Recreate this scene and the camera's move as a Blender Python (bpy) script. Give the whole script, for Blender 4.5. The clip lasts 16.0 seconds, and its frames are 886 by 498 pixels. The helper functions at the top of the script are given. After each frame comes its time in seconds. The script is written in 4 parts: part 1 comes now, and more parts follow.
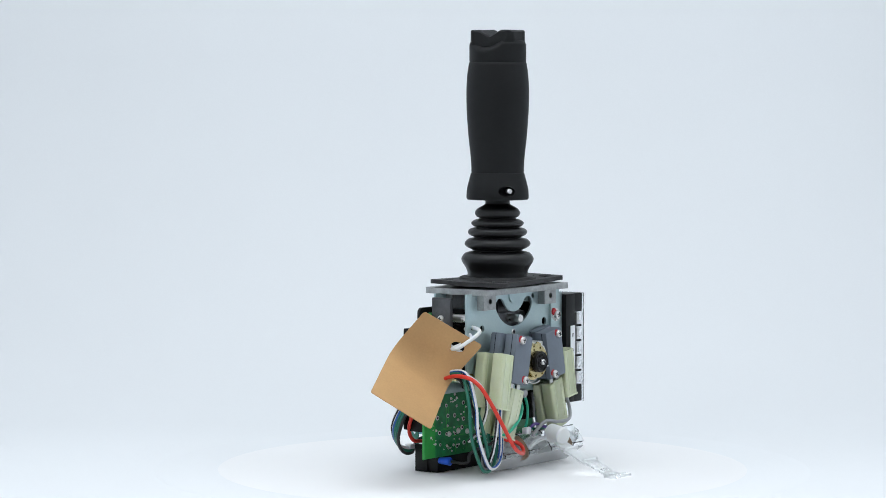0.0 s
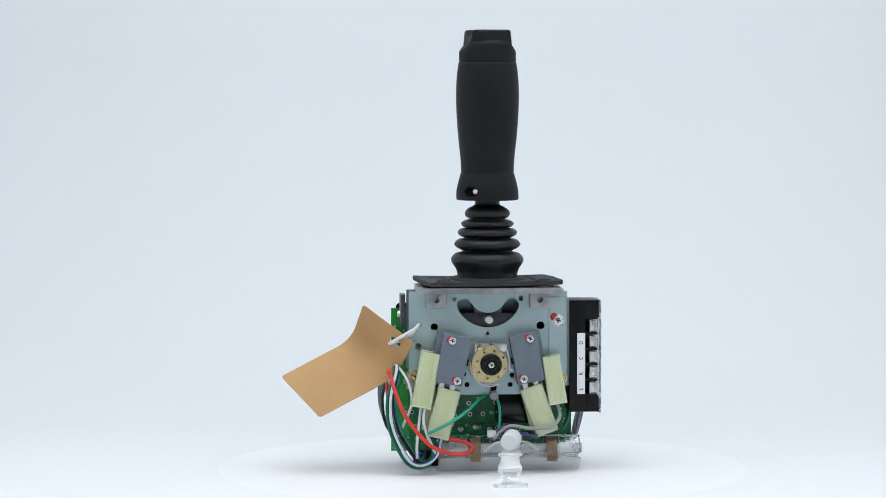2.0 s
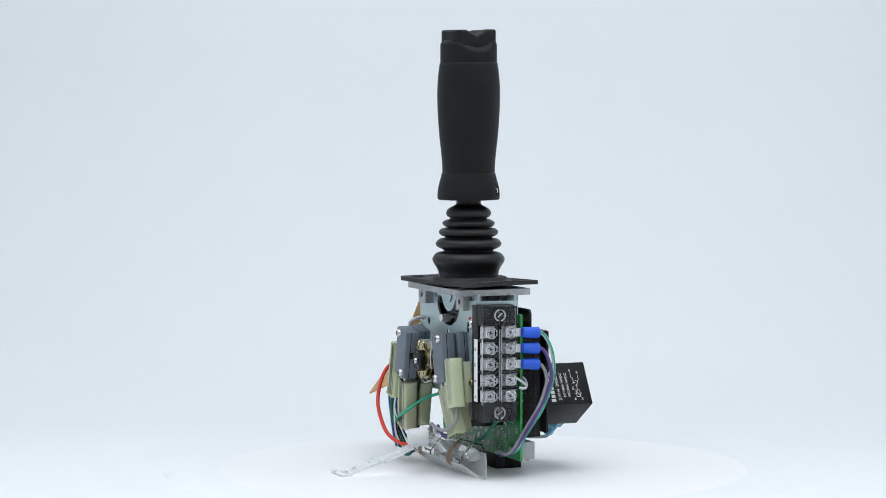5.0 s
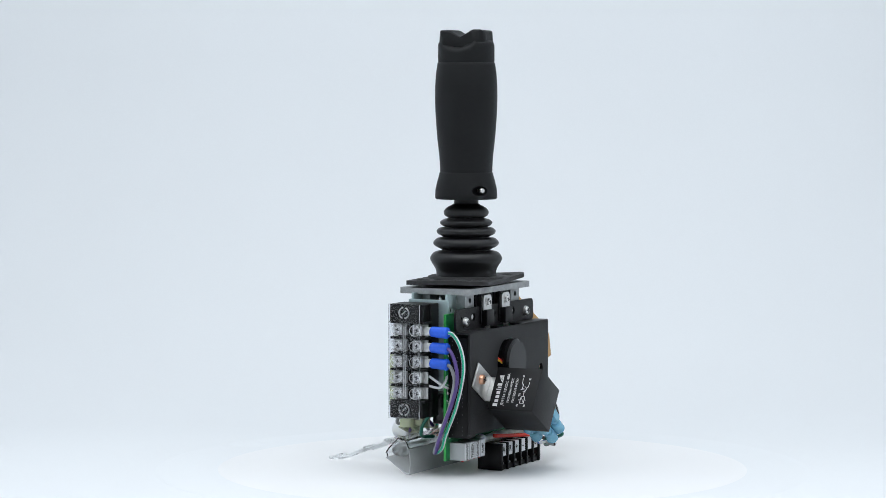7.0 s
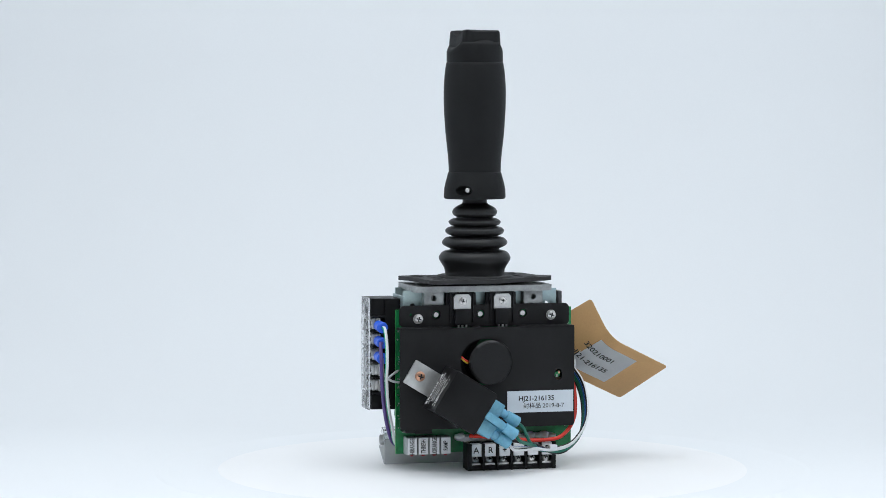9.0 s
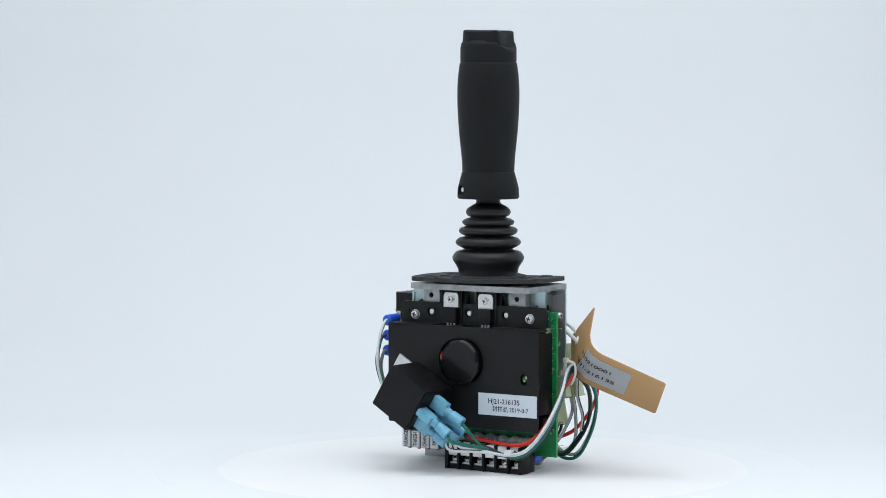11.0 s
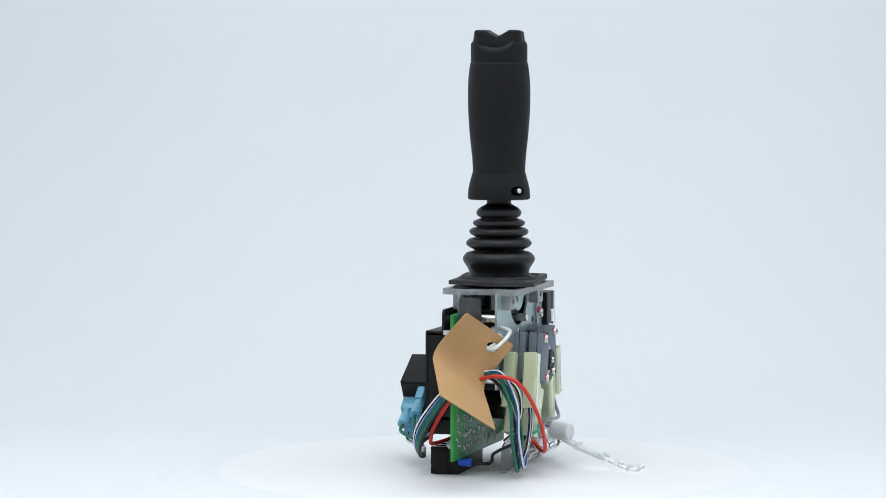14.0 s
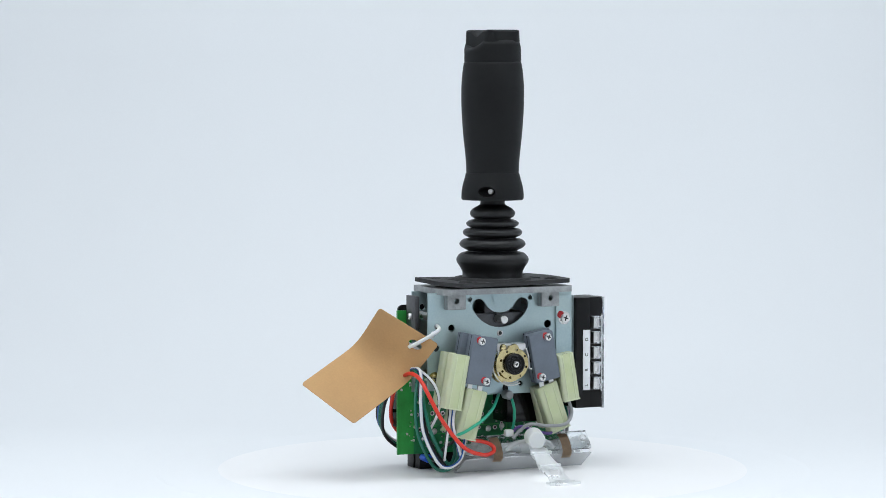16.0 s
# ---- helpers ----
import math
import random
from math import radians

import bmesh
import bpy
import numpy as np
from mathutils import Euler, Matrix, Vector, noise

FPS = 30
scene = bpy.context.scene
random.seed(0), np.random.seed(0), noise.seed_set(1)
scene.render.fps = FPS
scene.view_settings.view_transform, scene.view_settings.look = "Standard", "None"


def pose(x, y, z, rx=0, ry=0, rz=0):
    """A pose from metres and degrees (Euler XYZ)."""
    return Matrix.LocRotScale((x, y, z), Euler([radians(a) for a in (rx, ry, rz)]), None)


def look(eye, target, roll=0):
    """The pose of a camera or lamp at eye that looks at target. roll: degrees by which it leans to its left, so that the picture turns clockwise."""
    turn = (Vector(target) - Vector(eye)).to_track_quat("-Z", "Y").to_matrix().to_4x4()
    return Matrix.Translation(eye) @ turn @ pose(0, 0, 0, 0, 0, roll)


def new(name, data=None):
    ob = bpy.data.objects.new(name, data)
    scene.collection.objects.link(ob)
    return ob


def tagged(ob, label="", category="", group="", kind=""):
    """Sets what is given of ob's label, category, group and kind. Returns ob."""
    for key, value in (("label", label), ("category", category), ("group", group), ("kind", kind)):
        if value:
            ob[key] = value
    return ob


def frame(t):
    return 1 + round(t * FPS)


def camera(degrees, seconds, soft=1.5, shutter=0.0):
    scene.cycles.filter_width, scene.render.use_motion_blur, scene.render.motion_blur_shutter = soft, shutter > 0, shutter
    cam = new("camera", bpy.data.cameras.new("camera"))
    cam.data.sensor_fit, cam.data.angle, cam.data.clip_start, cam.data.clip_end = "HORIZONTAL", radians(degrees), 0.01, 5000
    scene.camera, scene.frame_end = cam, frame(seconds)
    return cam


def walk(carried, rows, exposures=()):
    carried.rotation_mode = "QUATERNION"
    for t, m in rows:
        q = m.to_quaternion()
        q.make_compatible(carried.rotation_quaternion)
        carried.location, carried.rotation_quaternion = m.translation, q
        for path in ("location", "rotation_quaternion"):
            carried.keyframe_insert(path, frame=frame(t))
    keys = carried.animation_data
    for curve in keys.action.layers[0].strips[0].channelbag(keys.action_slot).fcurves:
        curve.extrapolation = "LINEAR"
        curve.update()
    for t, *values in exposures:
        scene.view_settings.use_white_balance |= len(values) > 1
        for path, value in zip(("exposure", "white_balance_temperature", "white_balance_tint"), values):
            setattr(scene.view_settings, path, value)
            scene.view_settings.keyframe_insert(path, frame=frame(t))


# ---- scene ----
cam = camera(17.83, 16.0, soft=0.7)
EYE = pose(-0.02508, -1.800, 0.2479, 90 - 3.44, 0, 0)
walk(cam, [(0.0, EYE), (16.0, EYE)])

# ---- light: a white photo tent with a lamp panel in its ceiling, and unseen front fill lamps added ----
world = bpy.data.worlds.new("studio")
scene.world = world
world.use_nodes = True
world.node_tree.nodes["Background"].inputs[0].default_value = (0.80, 0.90, 1.0, 1)
world.node_tree.nodes["Background"].inputs[1].default_value = 0.15


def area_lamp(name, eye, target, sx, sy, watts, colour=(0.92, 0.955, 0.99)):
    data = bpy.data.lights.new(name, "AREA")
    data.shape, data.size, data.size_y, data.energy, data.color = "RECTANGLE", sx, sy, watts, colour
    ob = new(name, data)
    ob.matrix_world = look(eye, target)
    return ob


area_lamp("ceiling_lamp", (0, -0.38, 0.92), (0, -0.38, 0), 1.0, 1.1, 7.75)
# fill added near the open front, brightening the faces turned to the camera
area_lamp("front_fill_left", (-0.38, -0.92, 0.84), (0, 0, 0.08), 0.6, 0.3, 0.4)
area_lamp("front_fill_right", (0.38, -0.92, 0.84), (0, 0, 0.08), 0.6, 0.3, 0.4)
scene.view_settings.exposure = 0.0


# ---- materials ----
def material(name, colour, rough=0.5, metal=0.0, var=0.12, scale=60.0, bump=0.0, bump_scale=900.0, trans=0.0, ior=1.46,
             tint=None, alpha=1.0, sss=0.0, spec=0.5, fine=800.0):
    m = bpy.data.materials.new(name)
    m.use_nodes = True
    nt = m.node_tree
    n, ln = nt.nodes, nt.links
    b = n["Principled BSDF"]
    tc = n.new("ShaderNodeTexCoord")
    big = n.new("ShaderNodeTexNoise")
    big.inputs["Scale"].default_value, big.inputs["Detail"].default_value = scale, 5
    small = n.new("ShaderNodeTexNoise")
    small.inputs["Scale"].default_value, small.inputs["Detail"].default_value = fine, 3
    ln.new(tc.outputs["Object"], big.inputs["Vector"])
    ln.new(tc.outputs["Object"], small.inputs["Vector"])
    add = n.new("ShaderNodeMath")
    add.operation = "MULTIPLY_ADD"
    add.inputs[1].default_value = 0.35
    ln.new(small.outputs[0], add.inputs[0])
    ln.new(big.outputs[0], add.inputs[2])
    ramp = n.new("ShaderNodeMapRange")
    ramp.inputs[1].default_value, ramp.inputs[2].default_value = 0.35, 1.0
    ln.new(add.outputs[0], ramp.inputs[0])
    mix = n.new("ShaderNodeMix")
    mix.data_type = "RGBA"
    c = Vector(colour)
    other = Vector(tint) if tint else c * (1 + 2 * var)
    mix.inputs["A"].default_value = (*(c * (1 - var)), 1)
    mix.inputs["B"].default_value = (*other, 1)
    ln.new(ramp.outputs[0], mix.inputs["Factor"])
    ln.new(mix.outputs["Result"], b.inputs["Base Color"])
    rr = n.new("ShaderNodeMapRange")
    rr.inputs[3].default_value, rr.inputs[4].default_value = max(0.02, rough - 0.08), min(1.0, rough + 0.1)
    ln.new(big.outputs[0], rr.inputs[0])
    ln.new(rr.outputs[0], b.inputs["Roughness"])
    b.inputs["Metallic"].default_value = metal
    b.inputs["Transmission Weight"].default_value = trans
    b.inputs["IOR"].default_value = ior
    b.inputs["Specular IOR Level"].default_value = spec
    b.inputs["Alpha"].default_value = alpha
    if sss:
        b.inputs["Subsurface Weight"].default_value = sss
        b.inputs["Subsurface Radius"].default_value = (0.004, 0.004, 0.003)
    if bump:
        bn = n.new("ShaderNodeBump")
        bt = n.new("ShaderNodeTexNoise")
        bt.inputs["Scale"].default_value, bt.inputs["Detail"].default_value = bump_scale, 4
        ln.new(tc.outputs["Object"], bt.inputs["Vector"])
        ln.new(bt.outputs[0], bn.inputs["Height"])
        bn.inputs["Strength"].default_value, bn.inputs["Distance"].default_value = bump, 0.0004
        ln.new(bn.outputs[0], b.inputs["Normal"])
    return m


FABRIC = material("white_tent_fabric", (0.798, 0.82, 0.839), 0.9, var=0.02, scale=1.6, bump=0.1, bump_scale=25, spec=0.1)
DISC = material("white_acrylic", (0.850, 0.854, 0.860), 0.6, var=0.015, scale=6, spec=0.3)
GRIP = material("black_grip_rubber", (0.007, 0.0075, 0.008), 0.55, spec=0.22, var=0.2, scale=50, bump=0.25, bump_scale=1500)
BOOT = material("black_boot_rubber", (0.006, 0.006, 0.0065), 0.40, spec=0.38, var=0.25, scale=70, bump=0.2, bump_scale=700)
FOAM = material("black_gasket_rubber", (0.022, 0.022, 0.023), 0.7, var=0.3, scale=120, bump=0.5, bump_scale=1200)
CAST = material("grey_zinc_casting", (0.30, 0.31, 0.31), 0.45, metal=0.8, var=0.3, scale=140, bump=0.5, bump_scale=900)
ZINC = material("blue_zinc_steel", (0.35, 0.48, 0.54), 0.34, metal=0.6, var=0.1, scale=22, tint=(0.52, 0.62, 0.60), bump=0.08)
STEEL = material("bright_steel", (0.70, 0.69, 0.68), 0.28, metal=0.88, var=0.1, scale=200)
TAB = material("tinned_metal", (0.62, 0.62, 0.61), 0.38, metal=0.9, var=0.12, scale=150)
BRASS = material("yellow_passivated_brass", (0.50, 0.42, 0.22), 0.2, metal=1.0, var=0.2, scale=200)
DARK_STEEL = material("dark_oiled_steel", (0.09, 0.09, 0.095), 0.38, metal=0.8, var=0.25, scale=120)
COPPER = material("copper_screw", (0.60, 0.33, 0.22), 0.3, metal=1.0, var=0.15, scale=200)
RED_INK = material("red_thread_paint", (0.38, 0.015, 0.02), 0.4, var=0.2, scale=300)
BLACK = material("black_plastic", (0.005, 0.005, 0.0055), 0.4, spec=0.25, var=0.25, scale=90, bump=0.15, bump_scale=900)
PAINT = material("black_powder_coat", (0.009, 0.009, 0.0095), 0.45, spec=0.25, var=0.2, scale=60, bump=0.3, bump_scale=1800)
GLOSS = material("glossy_black_plastic", (0.004, 0.004, 0.0045), 0.14, var=0.2, scale=60, spec=0.35)
SWITCH = material("blue_grey_plastic", (0.13, 0.155, 0.19), 0.5, var=0.1, scale=80, bump=0.15)
SLEEVE = material("pale_green_nylon", (0.85, 0.93, 0.60), 0.14, var=0.05, scale=90, tint=(0.94, 0.98, 0.76), trans=0.5, sss=0.1, ior=1.4)
# the sleeve nylon again, paler: brightness of lit edges put into the colour
SLEEVE_LIT = material("lit_nylon_edge", (0.88, 0.95, 0.69), 0.18, var=0.04, trans=0.45)
PCB = material("green_circuit_board", (0.008, 0.16, 0.05), 0.35, var=0.35, scale=260, fine=500)
PCB_EDGE = material("bright_green_board_edge", (0.03, 0.33, 0.06), 0.45, var=0.15, scale=100)
WHITE = material("white_paper_label", (0.78, 0.80, 0.82), 0.55, var=0.04, scale=60)
SILVER = material("silver_grey_label", (0.60, 0.66, 0.72), 0.4, var=0.04, scale=60)
# for print, and for shade painted where holes and recesses would be
INK_AND_SHADE = material("black_ink_and_hole_shade", (0.02, 0.02, 0.022), 0.6)
PALE_INK = material("pale_grey_print", (0.62, 0.62, 0.62), 0.6)
KRAFT = material("brown_kraft_card", (0.48, 0.285, 0.125), 0.75, var=0.1, scale=35, bump=0.3, bump_scale=500)
MILKY = material("milky_white_plastic", (0.82, 0.84, 0.84), 0.4, var=0.03, sss=0.4, trans=0.15)
COVER = material("smoky_clear_plastic", (0.86, 0.87, 0.90), 0.09, var=0.03, trans=1.0, ior=1.3, bump=0.5, bump_scale=260)
CLEAR = material("clear_plastic", (0.95, 0.97, 0.98), 0.06, var=0.01, trans=1.0, ior=1.3)
FROST = material("frosted_clear_plastic", (0.93, 0.95, 0.96), 0.28, var=0.02, trans=0.85, ior=1.4)
GREYBASE = material("translucent_grey_plastic", (0.62, 0.64, 0.65), 0.15, var=0.05, trans=0.45)
POT = material("grey_trimmer_plastic", (0.36, 0.38, 0.39), 0.4, var=0.08)
BROWN = material("brown_tape", (0.29, 0.20, 0.13), 0.5, var=0.2, scale=200)
SKY = material("light_blue_nylon", (0.22, 0.55, 0.74), 0.22, var=0.16, scale=150, trans=0.35, sss=0.2)
BLUE = material("bright_blue_vinyl", (0.015, 0.10, 0.62), 0.4, var=0.12, scale=120)
W_RED = material("red_wire", (0.62, 0.035, 0.02), 0.4, var=0.12)
W_GREEN = material("green_wire", (0.008, 0.13, 0.085), 0.4, var=0.12)
W_TEAL = material("light_green_wire", (0.02, 0.36, 0.22), 0.4, var=0.12)
W_WHITE = material("white_wire", (0.66, 0.68, 0.69), 0.4, var=0.06)
W_BLUE = material("blue_wire", (0.02, 0.09, 0.32), 0.4, var=0.1)
W_BLACK = material("black_wire", (0.012, 0.012, 0.013), 0.4, var=0.1)
W_GREY = material("grey_wire", (0.27, 0.28, 0.29), 0.4, var=0.1)
W_PURPLE = material("purple_wire", (0.085, 0.05, 0.20), 0.4, var=0.1)
W_YELLOW = material("yellow_wire", (0.65, 0.45, 0.03), 0.4, var=0.1)

# ---- the tent: floor, sweep and back wall in one sheet, two side walls, a ceiling, and the room behind ----


def setting(name, bm, mat, label, category):
    me = bpy.data.meshes.new(name)
    bm.to_mesh(me)
    bm.free()
    for p in me.polygons:
        p.use_smooth = True
    me.materials.append(mat)
    return tagged(new(name, me), label, category, kind="structure")


def sweep():
    bm = bmesh.new()
    line = [(-3.0, -0.0006)] + [(-3.0 + 0.1 * i, -0.0006) for i in range(1, 33)]
    r = 0.30
    line += [(0.22 + r * math.sin(a), -0.0006 + r * (1 - math.cos(a))) for a in [radians(4 * k) for k in range(1, 23)]]
    line += [(0.53, 0.30 + 0.07 * k) for k in range(1, 12)]
    xs = [-1.5 + 0.1 * k for k in range(9)] + [-0.6 + 0.02 * k for k in range(61)] + [0.7 + 0.1 * k for k in range(9)]
    # faint soft folds left in the hanging part: place, width, height, lean
    folds = [(-0.185, 0.030, 0.0016, 0.10), (-0.274, 0.022, 0.0010, -0.05), (0.234, 0.040, 0.0018, -0.35), (0.05, 0.060, 0.0012, 0.2), (-0.40, 0.050, 0.0020, 0.1), (0.42, 0.040, 0.0016, -0.1)]

    def fold(x, y, z):
        up = min(1.0, max(0.0, (z - 0.03) / 0.12))
        h = up * sum(c * math.exp(-((x - a - k * (z - 0.2)) / w) ** 2) for a, w, c, k in folds)
        lean = min(1.0, max(0.0, (y - 0.22) / 0.3))
        return (x, y - h * lean, z + h * (1 - lean))

    grid = [[bm.verts.new(fold(x, y, z)) for x in xs] for y, z in line]
    for a, b in zip(grid, grid[1:]):
        for k in range(len(xs) - 1):
            bm.faces.new((a[k], a[k + 1], b[k + 1], b[k]))
    ob = setting("floor", bm, FABRIC, "white seamless photo backdrop sweeping up from the table", "backdrop")
    return ob


def slab(name, lo, hi, label, category):
    bm = bmesh.new()
    bmesh.ops.create_cube(bm, size=1)
    bmesh.ops.scale(bm, vec=[b - a for a, b in zip(lo, hi)], verts=bm.verts)
    bmesh.ops.translate(bm, vec=[(a + b) / 2 for a, b in zip(lo, hi)], verts=bm.verts)
    ob = setting(name, bm, FABRIC, label, category)
    for p in ob.data.polygons:
        p.use_smooth = False
    return ob


sweep()
slab("wall_left", (-0.56, -1.05, -0.01), (-0.54, 0.60, 0.95), "white fabric side of a photo tent", "wall")
slab("wall_right", (0.54, -1.05, -0.01), (0.56, 0.60, 0.95), "white fabric side of a photo tent", "wall")
slab("ceiling", (-0.56, -1.05, 0.95), (0.56, 0.60, 0.97), "white fabric top of a photo tent", "ceiling")

slab("wall_room_left", (-1.54, -3.0, -0.02), (-1.50, 0.62, 2.2), "plain white studio wall", "wall")
slab("wall_room_right", (1.50, -3.0, -0.02), (1.54, 0.62, 2.2), "plain white studio wall", "wall")
slab("wall_room_front", (-1.54, -3.04, -0.02), (1.54, -3.0, 2.2), "plain white studio wall", "wall")
slab("wall_room_back", (-1.54, 0.62, -0.02), (1.54, 0.66, 2.2), "plain white studio wall", "wall")
slab("ceiling_room", (-1.54, -3.04, 2.2), (1.54, 0.66, 2.24), "plain white studio ceiling", "ceiling")

# ---- mesh helpers: all lengths in millimetres, u across the front, v to the back, z up; the grip's axis is u = v = 0 ----
OFF = Vector((2.28, -10.38, 0.0))
MM = 0.001


def part(name, bm, mat, parent, label="", smooth=False, mats=()):
    bmesh.ops.transform(bm, matrix=Matrix.Scale(MM, 4) @ Matrix.Translation(OFF), verts=bm.verts)
    bmesh.ops.recalc_face_normals(bm, faces=bm.faces)
    me = bpy.data.meshes.new(name)
    bm.to_mesh(me)
    bm.free()
    for m in (mat, *mats):
        me.materials.append(m)
    if smooth:
        for p in me.polygons:
            p.use_smooth = True
        if smooth != "all":
            me.set_sharp_from_angle(angle=radians(38))
    ob = new(name, me)
    ob.parent = parent
    if label:
        tagged(ob, label)
    return ob


def thing(name, label, category):
    return tagged(new(name), label, category)


def add_box(bm, u0, u1, v0, v1, z0, z1, m=None, bevel=0.0):
    b = bmesh.new()
    bmesh.ops.create_cube(b, size=1)
    bmesh.ops.scale(b, vec=(abs(u1 - u0), abs(v1 - v0), abs(z1 - z0)), verts=b.verts)
    if bevel:
        bmesh.ops.bevel(b, geom=b.edges[:], offset=bevel, segments=2, affect="EDGES", profile=0.6)
    bmesh.ops.translate(b, vec=((u0 + u1) / 2, (v0 + v1) / 2, (z0 + z1) / 2), verts=b.verts)
    if m is not None:
        bmesh.ops.transform(b, matrix=m, verts=b.verts)
    join(bm, b)
    return bm


def join(bm, b, mi=None):
    table = {}
    for v in b.verts:
        table[v] = bm.verts.new(v.co)
    for f in b.faces:
        try:
            nf = bm.faces.new([table[v] for v in f.verts])
            nf.material_index = f.material_index if mi is None else mi
        except ValueError:
            pass
    b.free()


def boxed(u0, u1, v0, v1, z0, z1, m=None, bevel=0.4):
    return add_box(bmesh.new(), u0, u1, v0, v1, z0, z1, m, bevel)


def add_rod(bm, p0, p1, r, r2=None, seg=16, cap=0.0):
    p0, p1 = Vector(p0), Vector(p1)
    d = p1 - p0
    q = d.to_track_quat("Z", "Y").to_matrix()
    r2 = r if r2 is None else r2
    stations = [(0, r), (1, r2)]
    L = d.length
    if cap:
        stations = [(0, r - cap), (cap / L, r), (1 - cap / L, r2), (1, r2 - cap)]
    rings = []
    for f, rad in stations:
        rings.append([bm.verts.new(p0 + d * f + q @ Vector((rad * math.cos(2 * math.pi * k / seg), rad * math.sin(2 * math.pi * k / seg), 0)))
                      for k in range(seg)])
    for a, b in zip(rings, rings[1:]):
        for k in range(seg):
            bm.faces.new((a[k], a[(k + 1) % seg], b[(k + 1) % seg], b[k]))
    bm.faces.new(rings[0][::-1])
    bm.faces.new(rings[-1])
    return bm


def rod(p0, p1, r, r2=None, seg=16, cap=0.0):
    return add_rod(bmesh.new(), p0, p1, r, r2, seg, cap)


def spline(pts, steps=8):
    pts = [Vector(p) for p in pts]
    P = [pts[0] * 2 - pts[1]] + pts + [pts[-1] * 2 - pts[-2]]
    out = []
    for i in range(1, len(P) - 2):
        a, b, c, d = P[i - 1:i + 3]
        for s in range(steps):
            t = s / steps
            out.append(0.5 * (2 * b + (c - a) * t + (2 * a - 5 * b + 4 * c - d) * t * t + (3 * b - a - 3 * c + d) * t ** 3))
    out.append(pts[-1])
    return out


def tube(pts, r, seg=10, steps=8, stripe=False):
    """A round wire along a smooth line; with stripe two of its sides take the second material."""
    bm = bmesh.new()
    line = spline(pts, steps)
    side, rings = None, []
    for i, p in enumerate(line):
        t = (line[min(i + 1, len(line) - 1)] - line[max(i - 1, 0)]).normalized()
        if side is None:
            side = t.orthogonal().normalized()
        side = (side - t * side.dot(t)).normalized()
        up = t.cross(side)
        rings.append([bm.verts.new(p + (side * math.cos(2 * math.pi * k / seg) + up * math.sin(2 * math.pi * k / seg)) * r) for k in range(seg)])
    for a, b in zip(rings, rings[1:]):
        for k in range(seg):
            f = bm.faces.new((a[k], a[(k + 1) % seg], b[(k + 1) % seg], b[k]))
            if stripe and k in (0, 1, seg // 2, seg // 2 + 1):
                f.material_index = 1
    bm.faces.new(rings[0][::-1])
    bm.faces.new(rings[-1])
    return bm


def lathe(profile, seg=64, shape=None):
    """Turns (radius, height) pairs round the grip's axis. shape(angle, radius, height) may lift a point."""
    bm = bmesh.new()
    rings = []
    for r, z in profile:
        ring = []
        for k in range(seg):
            a = 2 * math.pi * k / seg
            ring.append(bm.verts.new((r * math.cos(a), r * math.sin(a), z + (shape(a, r, z) if shape else 0))))
        rings.append(ring)
    for a, b in zip(rings, rings[1:]):
        for k in range(seg):
            bm.faces.new((a[k], a[(k + 1) % seg], b[(k + 1) % seg], b[k]))
    bm.faces.new(rings[0][::-1])
    bm.faces.new(rings[-1])
    return bm


def sheet(outline, holes, v0, v1):
    """A plate in the u, z plane between two depths, cut through by its holes."""
    bm = bmesh.new()
    edges = []
    for loop in (outline, *holes):
        vs = [bm.verts.new((u, v0, z)) for u, z in loop]
        for a, b in zip(vs, vs[1:] + vs[:1]):
            edges.append(bm.edges.new((a, b)))
    bmesh.ops.triangle_fill(bm, use_beauty=True, use_dissolve=False, edges=edges)
    ext = bmesh.ops.extrude_face_region(bm, geom=bm.faces[:])
    bmesh.ops.translate(bm, vec=(0, v1 - v0, 0), verts=[g for g in ext["geom"] if isinstance(g, bmesh.types.BMVert)])
    return bm


def ring2(u, z, r, n=20, rz=None):
    return [(u + r * math.cos(2 * math.pi * k / n), z + (rz or r) * math.sin(2 * math.pi * k / n)) for k in range(n)]


def rounded(u0, u1, z0, z1, r, n=5):
    out = []
    for cu, cz, a0 in ((u1 - r, z1 - r, 0), (u0 + r, z1 - r, 90), (u0 + r, z0 + r, 180), (u1 - r, z0 + r, 270)):
        out += [(cu + r * math.cos(radians(a0 + 90 * k / n)), cz + r * math.sin(radians(a0 + 90 * k / n))) for k in range(n + 1)]
    return out


def cut(ob, bm):
    """Cuts the closed shape bm out of a part."""
    bmesh.ops.transform(bm, matrix=Matrix.Scale(MM, 4) @ Matrix.Translation(OFF), verts=bm.verts)
    bmesh.ops.recalc_face_normals(bm, faces=bm.faces)
    me = bpy.data.meshes.new("cutter")
    bm.to_mesh(me)
    bm.free()
    tool = new("cutter", me)
    mod = ob.modifiers.new("cut", "BOOLEAN")
    mod.operation, mod.object, mod.solver = "DIFFERENCE", tool, "EXACT"
    bpy.context.view_layer.update()
    made = bpy.data.meshes.new_from_object(ob.evaluated_get(bpy.context.evaluated_depsgraph_get()))
    ob.modifiers.clear()
    ob.data = made
    bpy.data.objects.remove(tool)


def place(origin, x, y):
    """The matrix whose first two axes are x and y, at origin."""
    x, y = Vector(x).normalized(), Vector(y).normalized()
    z = x.cross(y)
    m = Matrix((x, y, z)).transposed().to_4x4()
    m.translation = Vector(origin)
    return m


